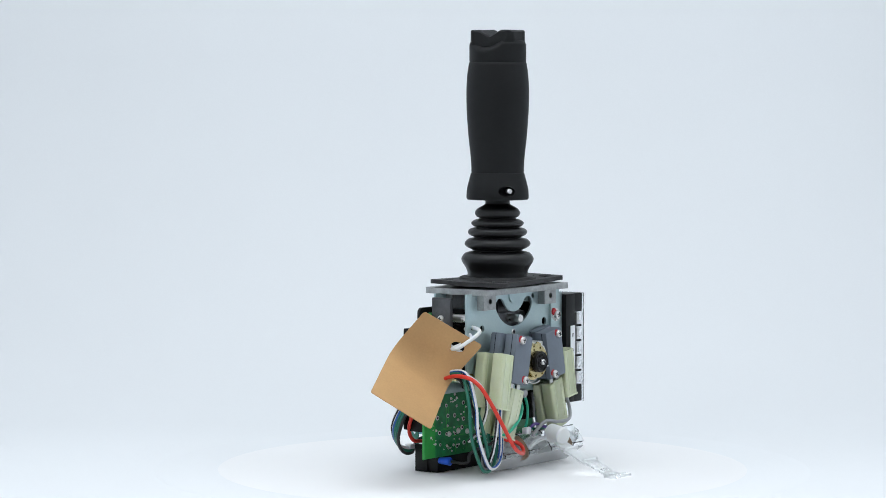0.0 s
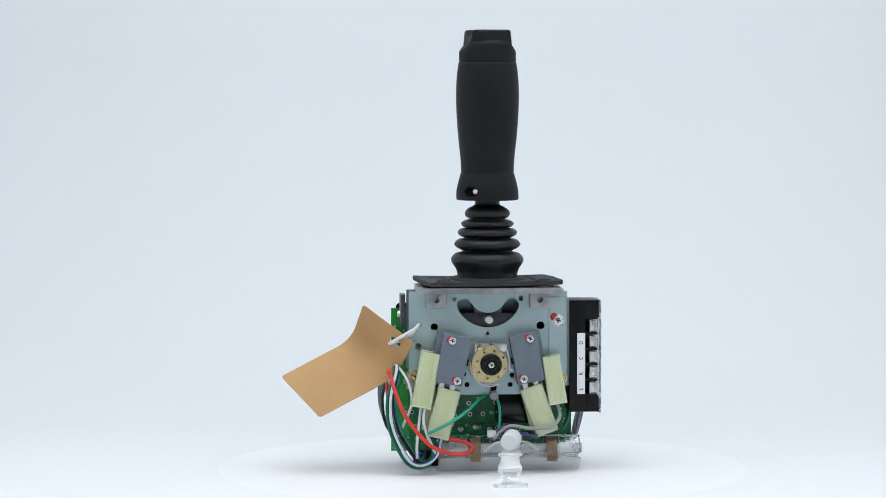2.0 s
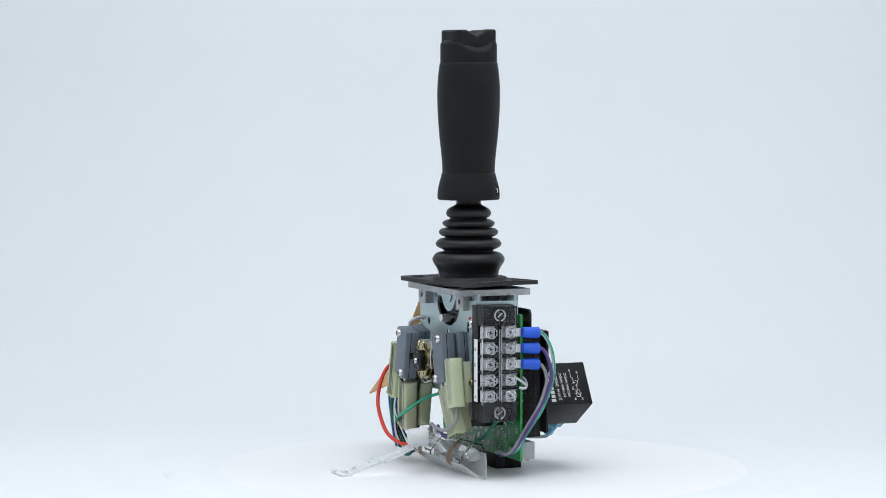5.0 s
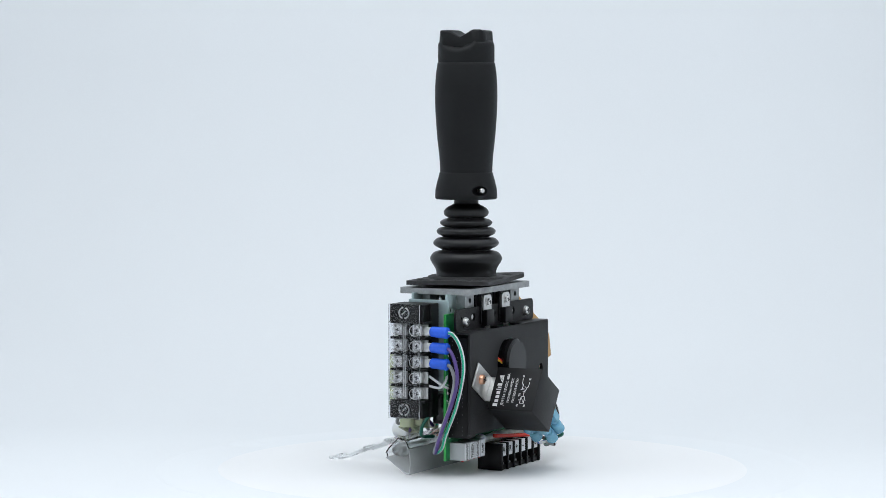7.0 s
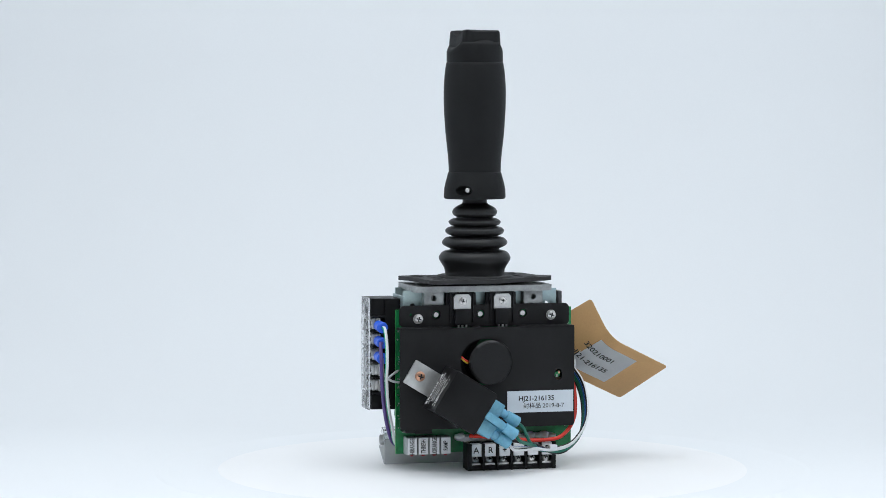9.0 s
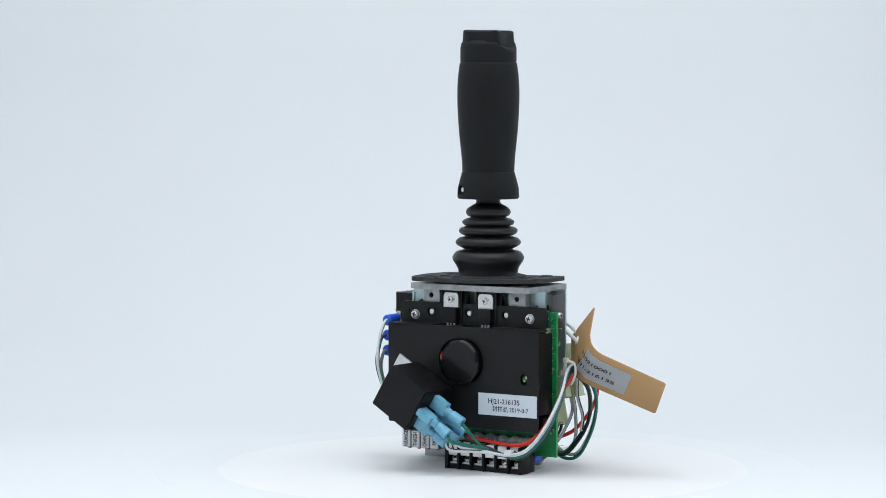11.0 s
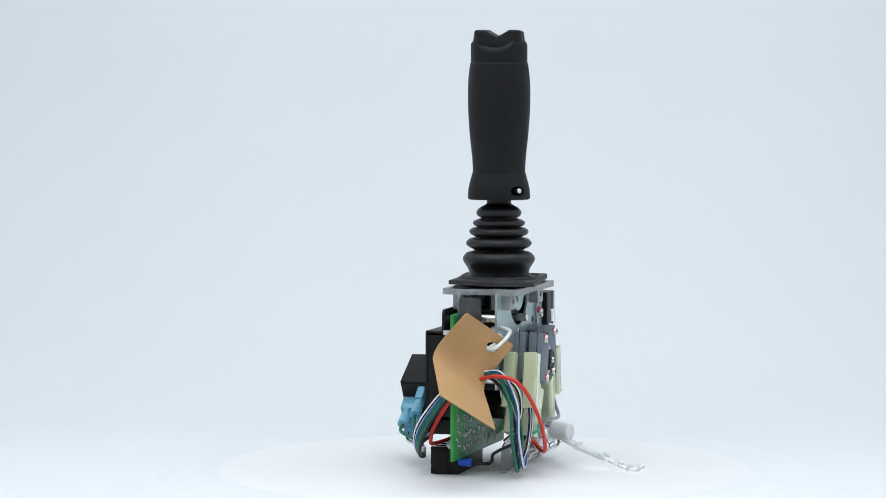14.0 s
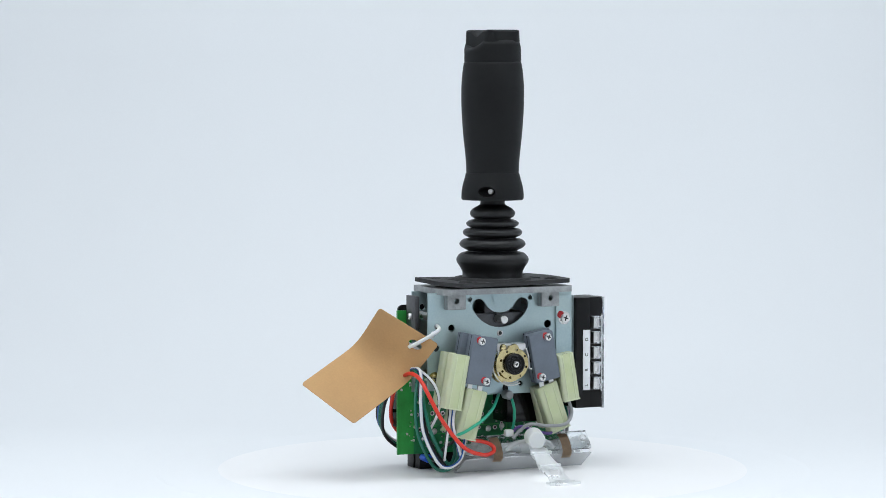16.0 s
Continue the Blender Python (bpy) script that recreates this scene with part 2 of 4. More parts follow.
def text(words, size, m, mat, parent, label, squeeze=1.0, name="writing", bold=0.016):
    """Letters lying in the plane of m (x: reading direction, y: up), centred."""
    cu = bpy.data.curves.new("text", "FONT")
    cu.body, cu.size, cu.align_x, cu.align_y, cu.extrude, cu.offset = words, size, "CENTER", "CENTER", 0.04, bold * size
    tmp = new("text", cu)
    bpy.context.view_layer.update()
    me = bpy.data.meshes.new_from_object(tmp.evaluated_get(bpy.context.evaluated_depsgraph_get()))
    bpy.data.objects.remove(tmp)
    bm = bmesh.new()
    bm.from_mesh(me)
    bmesh.ops.transform(bm, matrix=m @ Matrix.Diagonal((squeeze, 1, 1, 1)), verts=bm.verts)
    return part(name, bm, mat, parent, label)


def bars(rows, m, mat, parent, label, name="print"):
    """Plain bars (x0, x1, y0, y1) in the plane of m."""
    bm = bmesh.new()
    for x0, x1, y0, y1 in rows:
        add_box(bm, x0, x1, y0, y1, 0, 0.06, m)
    return part(name, bm, mat, parent, label)


def screw(parent, at, out, r=2.6, mat=None, name="screw", label="", washer=0.0, slot=True):
    """A pan-head screw; raised dark bars paint the shade of its cross recess."""
    at, out = Vector(at), Vector(out).normalized()
    side = out.orthogonal().normalized()
    m = place(at, side, out.cross(side))
    bm = bmesh.new()
    seg = 18
    prof = [(r, 0), (r, 0.5 * r * 0.8), (r * 0.86, r * 0.68), (r * 0.55, r * 0.82), (r * 0.2, r * 0.86)]
    rings = [[bm.verts.new((q * math.cos(2 * math.pi * k / seg), q * math.sin(2 * math.pi * k / seg), h)) for k in range(seg)] for q, h in prof]
    for a, b in zip(rings, rings[1:]):
        for k in range(seg):
            bm.faces.new((a[k], a[(k + 1) % seg], b[(k + 1) % seg], b[k]))
    bm.faces.new(rings[0][::-1])
    bm.faces.new(rings[-1])
    bmesh.ops.transform(bm, matrix=m, verts=bm.verts)
    if washer:
        add_rod(bm, at - out * 0.2, at + out * 0.4, washer, seg=20)
    ob = part(name, bm, mat or STEEL, parent, label, smooth=True)
    if slot:
        b = bmesh.new()
        turn = Matrix.Rotation(0.5, 4, "Z")
        add_box(b, -r * 0.55, r * 0.55, -r * 0.13, r * 0.13, r * 0.6, r * 0.92, m @ turn)
        add_box(b, -r * 0.13, r * 0.13, -r * 0.55, r * 0.55, r * 0.6, r * 0.925, m @ turn)
        part("recess_shade", b, INK_AND_SHADE, ob)
    return ob


# ---- turntable ----
def turntable():
    t = thing("turntable", "round white acrylic turntable disc on the backdrop", "turntable")
    seg = 128
    for name, prof, mat in (("platter", [(0.0, -1.0), (209, -1.0), (209, -0.56), (206, -0.3), (0.0, -0.3)], FABRIC),
                            ("disc", [(0.0, -0.28), (169.0, -0.28), (168.0, -0.16), (166.0, -0.05), (163.0, 0.0), (0.0, 0.0)], DISC)):
        bm = bmesh.new()
        rings = [[bm.verts.new((r * math.cos(2 * math.pi * k / seg), r * math.sin(2 * math.pi * k / seg), z)) for k in range(seg)] for r, z in prof if r > 0]
        for p, q in zip(rings, rings[1:]):
            for k in range(seg):
                bm.faces.new((p[k], p[(k + 1) % seg], q[(k + 1) % seg], q[k]))
        bm.faces.new(rings[0][::-1])
        bm.faces.new(rings[-1])
        bmesh.ops.translate(bm, vec=-OFF, verts=bm.verts)
        part(name, bm, mat, t, smooth=True)
    # a short piece of the rim has lifted: a gentle rise from within, a steep outer face
    b = bmesh.new()
    rows = []
    for i in range(15):
        f = i / 7 - 1
        h = max(0.0, 1 - f * f) ** 0.7
        a = radians(262 + 5.0 * f)
        rows.append([b.verts.new(Vector((r * math.cos(a), r * math.sin(a), -0.4 + z * h)) - OFF)
                     for r, z in ((178, 0.0), (184, 0.25), (190, 0.7), (196, 1.4), (200.5, 2.1), (202.4, 1.5), (204.2, 0.0))])
    for p, q in zip(rows, rows[1:]):
        for k in range(6):
            b.faces.new((p[k], p[k + 1], q[k + 1], q[k]))
    part("lifted_rim", b, FABRIC, t, "short lifted piece of the white rim", smooth=True)
    return t


# ---- joystick: grip, boot, gasket, mounting plate ----
def grip(j):
    def dip(a, r, z):
        if z < 262 or r < 5:
            return 0
        c = max(0.0, abs(math.cos(a - 0.05)) - 0.74) / 0.26
        return -5.2 * c ** 0.8 * min(1, (z - 262) / 8)

    prof = [(14.5, 171.6), (19.2, 171.6), (19.8, 172.4), (19.8, 174.5), (19.6, 178), (18.7, 182), (17.6, 186), (17.0, 188.4), (16.6, 188.7),
            (16.6, 189.4), (16.8, 189.8)]
    body = [(16.7, 191), (17.2, 199), (18.6, 212), (19.6, 226), (19.9, 236), (19.8, 244), (19.2, 252), (18.3, 258.2)]
    prof += [(p.x, p.z) for p in spline([(r, 0, z) for r, z in body], 4)]
    prof += [(17.9, 258.6), (17.9, 259.2), (18.1, 259.6)]
    ob = part("grip", lathe(prof, 72), GRIP, j, "matt black rubber grip with rounded waist", smooth=True)
    for a in (-121.1, 58.9):
        c, s = math.cos(radians(a)), math.sin(radians(a))
        side = Vector((-s, c, 0))
        b = bmesh.new()
        bmesh.ops.create_uvsphere(b, u_segments=20, v_segments=12, radius=1)
        bmesh.ops.transform(b, matrix=place((c * 20.5, s * 20.5, 177.2), (c, s, 0), (0, 0, 1)) @ Matrix.Diagonal((7.5, 3.4, 5.6, 1)), verts=b.verts)
        # the recess lies beside the grub screw
        bmesh.ops.translate(b, vec=-side * 1.8, verts=b.verts)
        cut(ob, b)
        p = Vector((c * 14.5, s * 14.5, 177.4)) + side * 0.6
        bm = rod(p, p + Vector((c, s, 0)) * 4.3, 1.7, cap=0.4)
        part("grub_screw", bm, STEEL, ob, "small bright grub screw in a recess", smooth=True)
    for p in ob.data.polygons:
        p.use_smooth = True
    ob.data.set_sharp_from_angle(angle=radians(38))
    cap = [(18.0, 259.6), (18.0, 266), (18.0, 269.6), (17.6, 270.9), (16.6, 272.2), (14.5, 273.2), (8, 273.4)]
    top = part("grip_cap", lathe(cap, 72, dip), GRIP, j, "black grip cap with a notched saddle top", smooth=True)
    bm = bmesh.new()
    n = 28
    grid = []
    for i in range(n + 1):
        row = []
        for k in range(n + 1):
            a, b = 13.2 * (2 * i / n - 1), 15.9 * (2 * k / n - 1)
            sq = max(0.0, 1 - max(abs(a) / 13.2, abs(b) / 15.9) ** 14)
            q = math.hypot(a, b)
            lim = 17.2
            if q > lim:
                a, b = a * lim / q, b * lim / q
            v = abs(b) / 7.5
            h = 2.2 + 4.2 * min(1.0, v ** 1.2)
            h += 0.5 * max(0, a / 13.2) * (b > 0)
            row.append(bm.verts.new((a, b, 271.0 + (h + 1.7) * sq ** 0.4)))
        grid.append(row)
    for i in range(n):
        for k in range(n):
            bm.faces.new((grid[i][k], grid[i + 1][k], grid[i + 1][k + 1], grid[i][k + 1]))
    edge = [grid[i][0] for i in range(n + 1)] + [grid[n][k] for k in range(1, n + 1)] + [grid[i][n] for i in range(n - 1, -1, -1)] + [grid[0][k] for k in range(n - 1, 0, -1)]
    low = [bm.verts.new((v.co.x, v.co.y, 268.0)) for v in edge]
    for k in range(len(edge)):
        bm.faces.new((edge[k], low[k], low[(k + 1) % len(low)], edge[(k + 1) % len(edge)]))
    bm.faces.new(low)
    bmesh.ops.rotate(bm, cent=(0, 0, 0), matrix=Matrix.Rotation(radians(8), 3, "Z"), verts=bm.verts)
    part("saddle", bm, GRIP, top, smooth=True)


def boot(j):
    pts = [(7.8, 173.5), (7.8, 169.5), (8.6, 168.2), (12.6, 166), (14.4, 163.4), (13.6, 161), (11.4, 159.6), (14.6, 158.6), (16.8, 156.8), (15.6, 154.8),
           (13.6, 153.9), (17.0, 153.2), (18.9, 151.4), (18.0, 149.2), (14.6, 147.4), (18.6, 146.6), (21.0, 143.9), (19.8, 141.6), (15.6, 139.4),
           (17.0, 138.6), (20.6, 137.6), (22.9, 134.6), (22.6, 132.0), (20.6, 128.8), (19.4, 126.2), (19.1, 124.0), (19.2, 121.6), (19.2, 119.6), (19.0, 117.6)]
    line = [(p.x, p.z) for p in spline([(r, 0, z) for r, z in pts], 3)]
    ob = part("boot", lathe(line, 72), BOOT, j, "ribbed black rubber bellows boot", smooth="all")
    bm = rod((0, 0, 166), (0, 0, 174), 6.5, seg=24)
    part("shaft", bm, BLACK, ob, smooth=True)


def plates(j):
    m = Matrix.Rotation(radians(9), 4, "Z") @ Matrix.Translation((0, 0, 0))
    bm = bmesh.new()
    outline = rounded(-43.5, 43.5, -27, 27, 5)
    loops = [outline] + [ring2(0, 0, 19.4, 40)] + [ring2(su * 33, sv * 18, 2.4, 14) for su in (-1, 1) for sv in (-1, 1)]
    loops += [ring2(su * 27, sv * 20.5, 1.6, 12) for su in (-1, 1) for sv in (-1, 1)]
    edges = []
    for loop in loops:
        vs = [bm.verts.new((u, v, 118.5)) for u, v in loop]
        edges += [bm.edges.new((a, b)) for a, b in zip(vs, vs[1:] + vs[:1])]
    bmesh.ops.triangle_fill(bm, use_beauty=True, use_dissolve=False, edges=edges)
    bmesh.ops.subdivide_edges(bm, edges=[e for e in bm.edges if e.calc_length() > 14], cuts=1)
    ext = bmesh.ops.extrude_face_region(bm, geom=bm.faces[:])
    bmesh.ops.translate(bm, vec=(0, 0, 2.6), verts=[g for g in ext["geom"] if isinstance(g, bmesh.types.BMVert)])
    bmesh.ops.transform(bm, matrix=m, verts=bm.verts)
    for v in bm.verts:
        v.co.z += 1.3 * (abs(v.co.x) / 45) ** 3 * (1 if v.co.y > 0 else 0.3)
    part("gasket", bm, FOAM, j, "thin black rubber gasket plate with screw holes")
    lip = part("gasket_lip", lathe([(20.2, 121.0), (24.6, 121.0), (24.2, 122.4), (22.4, 122.9), (20.2, 122.6)], 56), FOAM, j, "moulded rubber lip round the boot", smooth=True)
    for su in (-1, 1):
        for sv in (-1, 1):
            c = m @ Vector((su * 33, sv * 18, 0))
            eye = [(c.x + 3.9 * math.cos(math.pi * q / 6), c.y + 3.9 * math.sin(math.pi * q / 6), 121.3) for q in range(13)]
            part("hole_ridge", tube(eye, 0.7, 8, 2), FOAM, lip, smooth="all")
        bar = [m @ Vector((su * 28, -12 + 4 * q, 121.4)) for q in range(7)]
        part("rib", tube(bar, 0.6, 8, 2), FOAM, lip, smooth="all")
    # cast plate with four lugs
    bm = bmesh.new()
    loops = [rounded(-45, 45, -25, 24.5, 3), ring2(0, 0, 17, 32)]
    edges = []
    for loop in loops:
        vs = [bm.verts.new((u, v, 113.5)) for u, v in loop]
        edges += [bm.edges.new((a, b)) for a, b in zip(vs, vs[1:] + vs[:1])]
    bmesh.ops.triangle_fill(bm, use_beauty=True, use_dissolve=False, edges=edges)
    ext = bmesh.ops.extrude_face_region(bm, geom=bm.faces[:])
    bmesh.ops.translate(bm, vec=(0, 0, 3.7), verts=[g for g in ext["geom"] if isinstance(g, bmesh.types.BMVert)])
    plate = part("mounting_plate", bm, CAST, j, "grey die-cast zinc mounting plate")
    part("collar", lathe([(16.5, 118.4), (22, 118.4), (22, 114), (16.5, 114)], 40), BLACK, plate, smooth=True)
    for u, v0, v1 in ((-33.6, -19, -6), (31.8, -19, -6), (-33.8, 6, 18.5), (31.6, 6, 18.5)):
        lug = part("lug", boxed(u - 6.4, u + 6.4, v0, v1, 103.9, 113.6, bevel=0.7), CAST, plate, smooth=True)
        face = v0 if v0 < 0 else v1
        s = -1 if v0 < 0 else 1
        cut(lug, rod((u, face + 3 * s, 109.3), (u, face - 6 * s, 109.3), 1.75))
    part("boss", rod((-0.6, -14.2, 112.2), (-0.6, -13.2, 112.2), 6.2, 5.6, seg=28), ZINC, plate, smooth=True)
    # gimbal inside
    inner = part("gimbal_block", boxed(-20, 20, -9, 9, 84, 101, bevel=4), DARK_STEEL, j, "dark gimbal block between the plates", smooth=True)
    part("pivot_pin", rod((-0.4, -19, 96.6), (-0.4, -5, 96.6), 2.6, cap=0.4), STEEL, inner, smooth=True)
    part("gimbal_post", boxed(-9, 9, -7, 7, 96, 116, bevel=1.5), DARK_STEEL, inner, smooth=True)
    part("axle_pin", rod((-44, 1, 92), (44, 1, 92), 2.6, cap=0.4), BLACK, inner, smooth=True)
    part("side_plate", boxed(-40, -36, -11, 9, 70, 104, bevel=0.4), BLACK, inner)
    part("side_plate", boxed(36, 40, -11, 9, 70, 104, bevel=0.4), BLACK, inner)
    part("coil_block", boxed(-26, 26, -10, 9.5, 52, 80, bevel=1.2), BLACK, inner, smooth=True)


def front_plate(j):
    crescent = []
    cu, cz, ro, ri = -0.7, 113.0, 21.5, 12.2
    for k in range(15):
        a = radians(207 + 126 * k / 14)
        crescent.append((cu + ro * math.cos(a), cz + ro * math.sin(a)))
    mid = (ro + ri) / 2
    for k in range(1, 6):
        a0 = radians(333)
        a = a0 + math.pi * k / 6
        crescent.append((cu + mid * math.cos(a0) + (ro - mid) * math.cos(a), cz + mid * math.sin(a0) + (ro - mid) * math.sin(a)))
    for k in range(15):
        a = radians(333 - 126 * k / 14)
        crescent.append((cu + ri * math.cos(a), cz + ri * math.sin(a)))
    for k in range(1, 6):
        a0 = radians(207)
        a = a0 + math.pi + math.pi * k / 6
        crescent.append((cu + mid * math.cos(a0) + (ro - mid) * math.cos(a), cz + mid * math.sin(a0) + (ro - mid) * math.sin(a)))
    holes = [crescent] + [ring2(u, z, r, 16) for u, z, r in ((-22, 109.6, 1.5), (20, 109.7, 1.5), (-34.7, 92, 2.3), (32.6, 92.5, 2.6), (-1.1, 87.8, 1.2),
                          (-45, 79.7, 2.2), (3, 53.5, 2.0), (-16, 62, 1.6), (-14, 55.4, 1.6), (13.4, 55.2, 1.6), (14.6, 61.2, 1.5), (-44.6, 93.4, 1.8))]
    outline = [(-50.8, 114.4), (-50.8, 55), (-40, 55), (-38, 49), (38, 49), (40, 55), (49.5, 55), (49.5, 114.4)]
    pl = part("front_plate", sheet(outline, holes, -13.4, -12.0), ZINC, j, "pale blue-zinc steel plate with crescent slot and holes")
    bush = part("threaded_bush", rod((-1.1, -13.9, 87.8), (-1.1, -12.5, 87.8), 2.0, cap=0.3), STEEL, pl, smooth=True)
    # no hole is cut: a dark disc paints the shade inside the thread
    part("thread_shade", rod((-1.1, -14.0, 87.8), (-1.1, -13.0, 87.8), 1.2), INK_AND_SHADE, bush, smooth=True)
    outline = [(-51, 114), (-51, 50), (50, 50), (50, 114)]
    part("rear_plate", sheet(outline, [ring2(0, 90, 14, 24)] + [ring2(u, 104, 2, 12) for u in (-44, 44)], 10.6, 12.0), ZINC, j, "zinc-plated steel plate behind the gimbal")
    for u in (-46.5, 45):
        for z in (60.9, 99):
            part("spacer", rod((u, -12, z), (u, 10.6, z), 2.6), STEEL, j, smooth=True)
    screw(pl, (-46.5, -13.4, 60.9), (0, -1, 0), 2.6, BRASS, "bolt", "brass coloured bolt head", washer=4.0)
    tabp = part("side_tab", boxed(-55.4, -52.4, -4, 10.4, 91, 112, bevel=0.5), DARK_STEEL, j, smooth=True)
    screw(tabp, (-55.4, 3, 99), (-1, 0, 0), 2.2, STEEL)
    # side bracket that carries the terminal block
    br = part("bracket", sheet(rounded(38, 50.4, 54.5, 110.5, 1.2, 3), [], -15.0, -13.5), ZINC, j, "zinc angle bracket carrying the terminal block")
    part("bracket_flange", boxed(48.9, 50.4, -15, 13, 54.5, 110.5, bevel=0.3), ZINC, br)
    screw(br, (43.5, -15.0, 96.0), (0, -1, 0), 3.1, STEEL, label="screw with red thread paint", washer=4.2)
    screw(br, (45.5, -15.0, 59.5), (0, -1, 0), 2.9, BRASS, washer=3.9)
    part("paint_dab", rod((41.0, -14.9, 98.0), (40.8, -16.2, 98.0), 2.6, 2.0, 12, 0.2), RED_INK, br, smooth=True)
    # grey plug with a green lead below the hub
    post = part("cable_plug", rod((2.6, -20.5, 48.8), (2.6, -13, 48.8), 2.9, cap=0.8), W_GREY, j, "grey rubber cable plug", smooth=True)
    part("stem", rod((2.6, -14, 52.5), (2.6, -11, 52.5), 1.8), BLACK, post, smooth=True)


def switches(j):
    for s, u, z, tilt, v in ((-1, -24.5, 73.1, 11, -37.4), (1, 22.5, 73.2, -10.6, -30.0)):
        m = Matrix.Translation((u, 0, z)) @ Matrix.Rotation(radians(tilt), 4, "Y")
        sw = None
        for i, (v0, v1) in enumerate(((v, v + 9.2), (v + 10.6, v + 18.2 if s < 0 else v + 16.4))):
            shift = 0 if i == 0 else -3.2 * s * -1
            body = boxed(-8.6 + shift, 8.6 + shift, v0, v1, -15.4, 15.4, m, bevel=1.3)
            o = part("microswitch", body, SWITCH, j, "blue-grey plastic microswitch, tilted on the front plate", smooth=True)
            part("seam", boxed(-8.75 + shift, 8.75 + shift, v0 + 3.4, v0 + 3.8, -15.0, 15.0, m, bevel=0.1), BLACK, o)
            part("plunger", boxed(-s * 8.4 + shift - 1.5, -s * 8.4 + shift + 1.5, v0 + 3, v0 + 6, -2, 2, m, bevel=0.4), BLACK, o, smooth=True)
            sw = sw or o
        for du, dz in ((-4.2 * s * -1 * -1, 12.0), (5.4, -12.2)):
            p = m @ Vector((-3.0 if dz > 0 and s < 0 else (4.0 if dz > 0 else (4.8 if s < 0 else -4.4)), 0, dz))
            screw(sw, (p.x, v, p.z), (0, -1, 0), 2.5, STEEL, label="pan-head screw with red thread paint")
            part("paint_dab", rod((p.x - 1.5, v + 0.3, p.z + 0.7), (p.x - 1.7, v - 0.6, p.z + 0.7), 2.3, 1.9, 11, 0.3), RED_INK, sw, smooth=True)
        # contact blades below
        for k in (-4, 3):
            part("terminal_blade", boxed(k - 1.6, k + 1.6, v + 3, v + 4, -21, -14, m, bevel=0.1), TAB, sw)
    # cam hub between the switches
    part("hub_shaft", rod((-0.5, -31, 69.9), (-0.5, -13, 69.9), 6.0), STEEL, j, smooth=True)
    for v0, v1, r, dz, du in ((-32.2, -30.8, 10.2, 0, 0), (-29.2, -27.8, 10.2, -1.5, -1), (-26, -24.6, 9.8, -0.5, 1.0), (-22.6, -21.2, 9.6, -2, -1.2)):
        out = []
        for k in range(48):
            a = 2 * math.pi * k / 48
            q = r + (1.8 if 2.2 < (a + 0.4 * dz) % 6.283 < 3.6 else 0) + (1.6 if 1.2 < a < 1.9 else 0)
            out.append((-0.5 + du + q * math.cos(a), 69.9 + dz + q * math.sin(a)))
        holes = [ring2(-0.5 + 8.9 * math.cos(radians(30 + 45 * k)), 69.9 + 8.9 * math.sin(radians(30 + 45 * k)), 0.85, 10) for k in range(8)] if dz == 0 else []
        part("cam_disc", sheet(out, holes, v0, v1), BRASS, j, "gold-coloured cam disc with small holes")
    part("cam_clamp", boxed(-10.8, -1.2, -30, -22, 77.5, 82.6, bevel=0.8), TAB, j, smooth=True)
    part("cam_clamp", boxed(0.8, 9.8, -28.6, -21, 77.5, 82.2, bevel=0.8), TAB, j, smooth=True)
    part("clamp_spring", tube([(-10, -30.6, 78), (-11.4, -31, 73), (-11.6, -30.6, 67), (-9.6, -30.4, 62.5)], 0.5), TAB, j, smooth="all")
    part("clamp_spring", tube([(9.6, -29, 79), (10.8, -30, 74), (11.4, -30, 67), (13.2, -30.2, 66)], 0.5), TAB, j, smooth="all")
    for u in (-7.2, 0.5):
        screw(j, (u, -30.4, 80.4), (0, -1, 0), 2.1, BRASS, slot=False)
    for k in range(3):
        r = 11.4 + 0.8 * k
        arc = [(-0.5 + r * math.cos(radians(a)), -24.5 - 2.4 * k, 69.0 + r * math.sin(radians(a))) for a in range(185, 300, 14)]
        part("spring_wire", tube(arc, 0.42, 8, 3), TAB, j, smooth="all")
    hub = part("hub_knob", rod((-0.5, -35.2, 69.9), (-0.5, -32, 69.9), 6.7, seg=32, cap=0.6), BLACK, j, "black hub knob with a screw in its centre", smooth=True)
    for r in (5.8, 3.6):
        b = bmesh.new()
        seg = 32
        vs = [[b.verts.new((-0.5 + q * math.cos(2 * math.pi * k / seg), -35.2 - h, 69.9 + q * math.sin(2 * math.pi * k / seg))) for k in range(seg)]
              for q, h in ((r - 0.4, -0.3), (r - 0.4, 0.35), (r + 0.3, 0.35), (r + 0.3, -0.3))]
        for a, c in zip(vs, vs[1:]):
            for k in range(seg):
                b.faces.new((a[k], a[(k + 1) % seg], c[(k + 1) % seg], c[k]))
        part("ridge", b, GLOSS, hub, smooth=True)
    for k in range(8):
        spoke = Matrix.Translation((-0.5, -35.3, 69.9)) @ Matrix.Rotation(math.pi * k / 4 + 0.2, 4, "Y")
        part("spoke", boxed(3.7, 5.6, -0.2, 0.3, -0.35, 0.35, spoke, bevel=0.1), GLOSS, hub)
    screw(hub, (-0.5, -35.4, 69.9), (0, -1, 0), 1.9, STEEL)


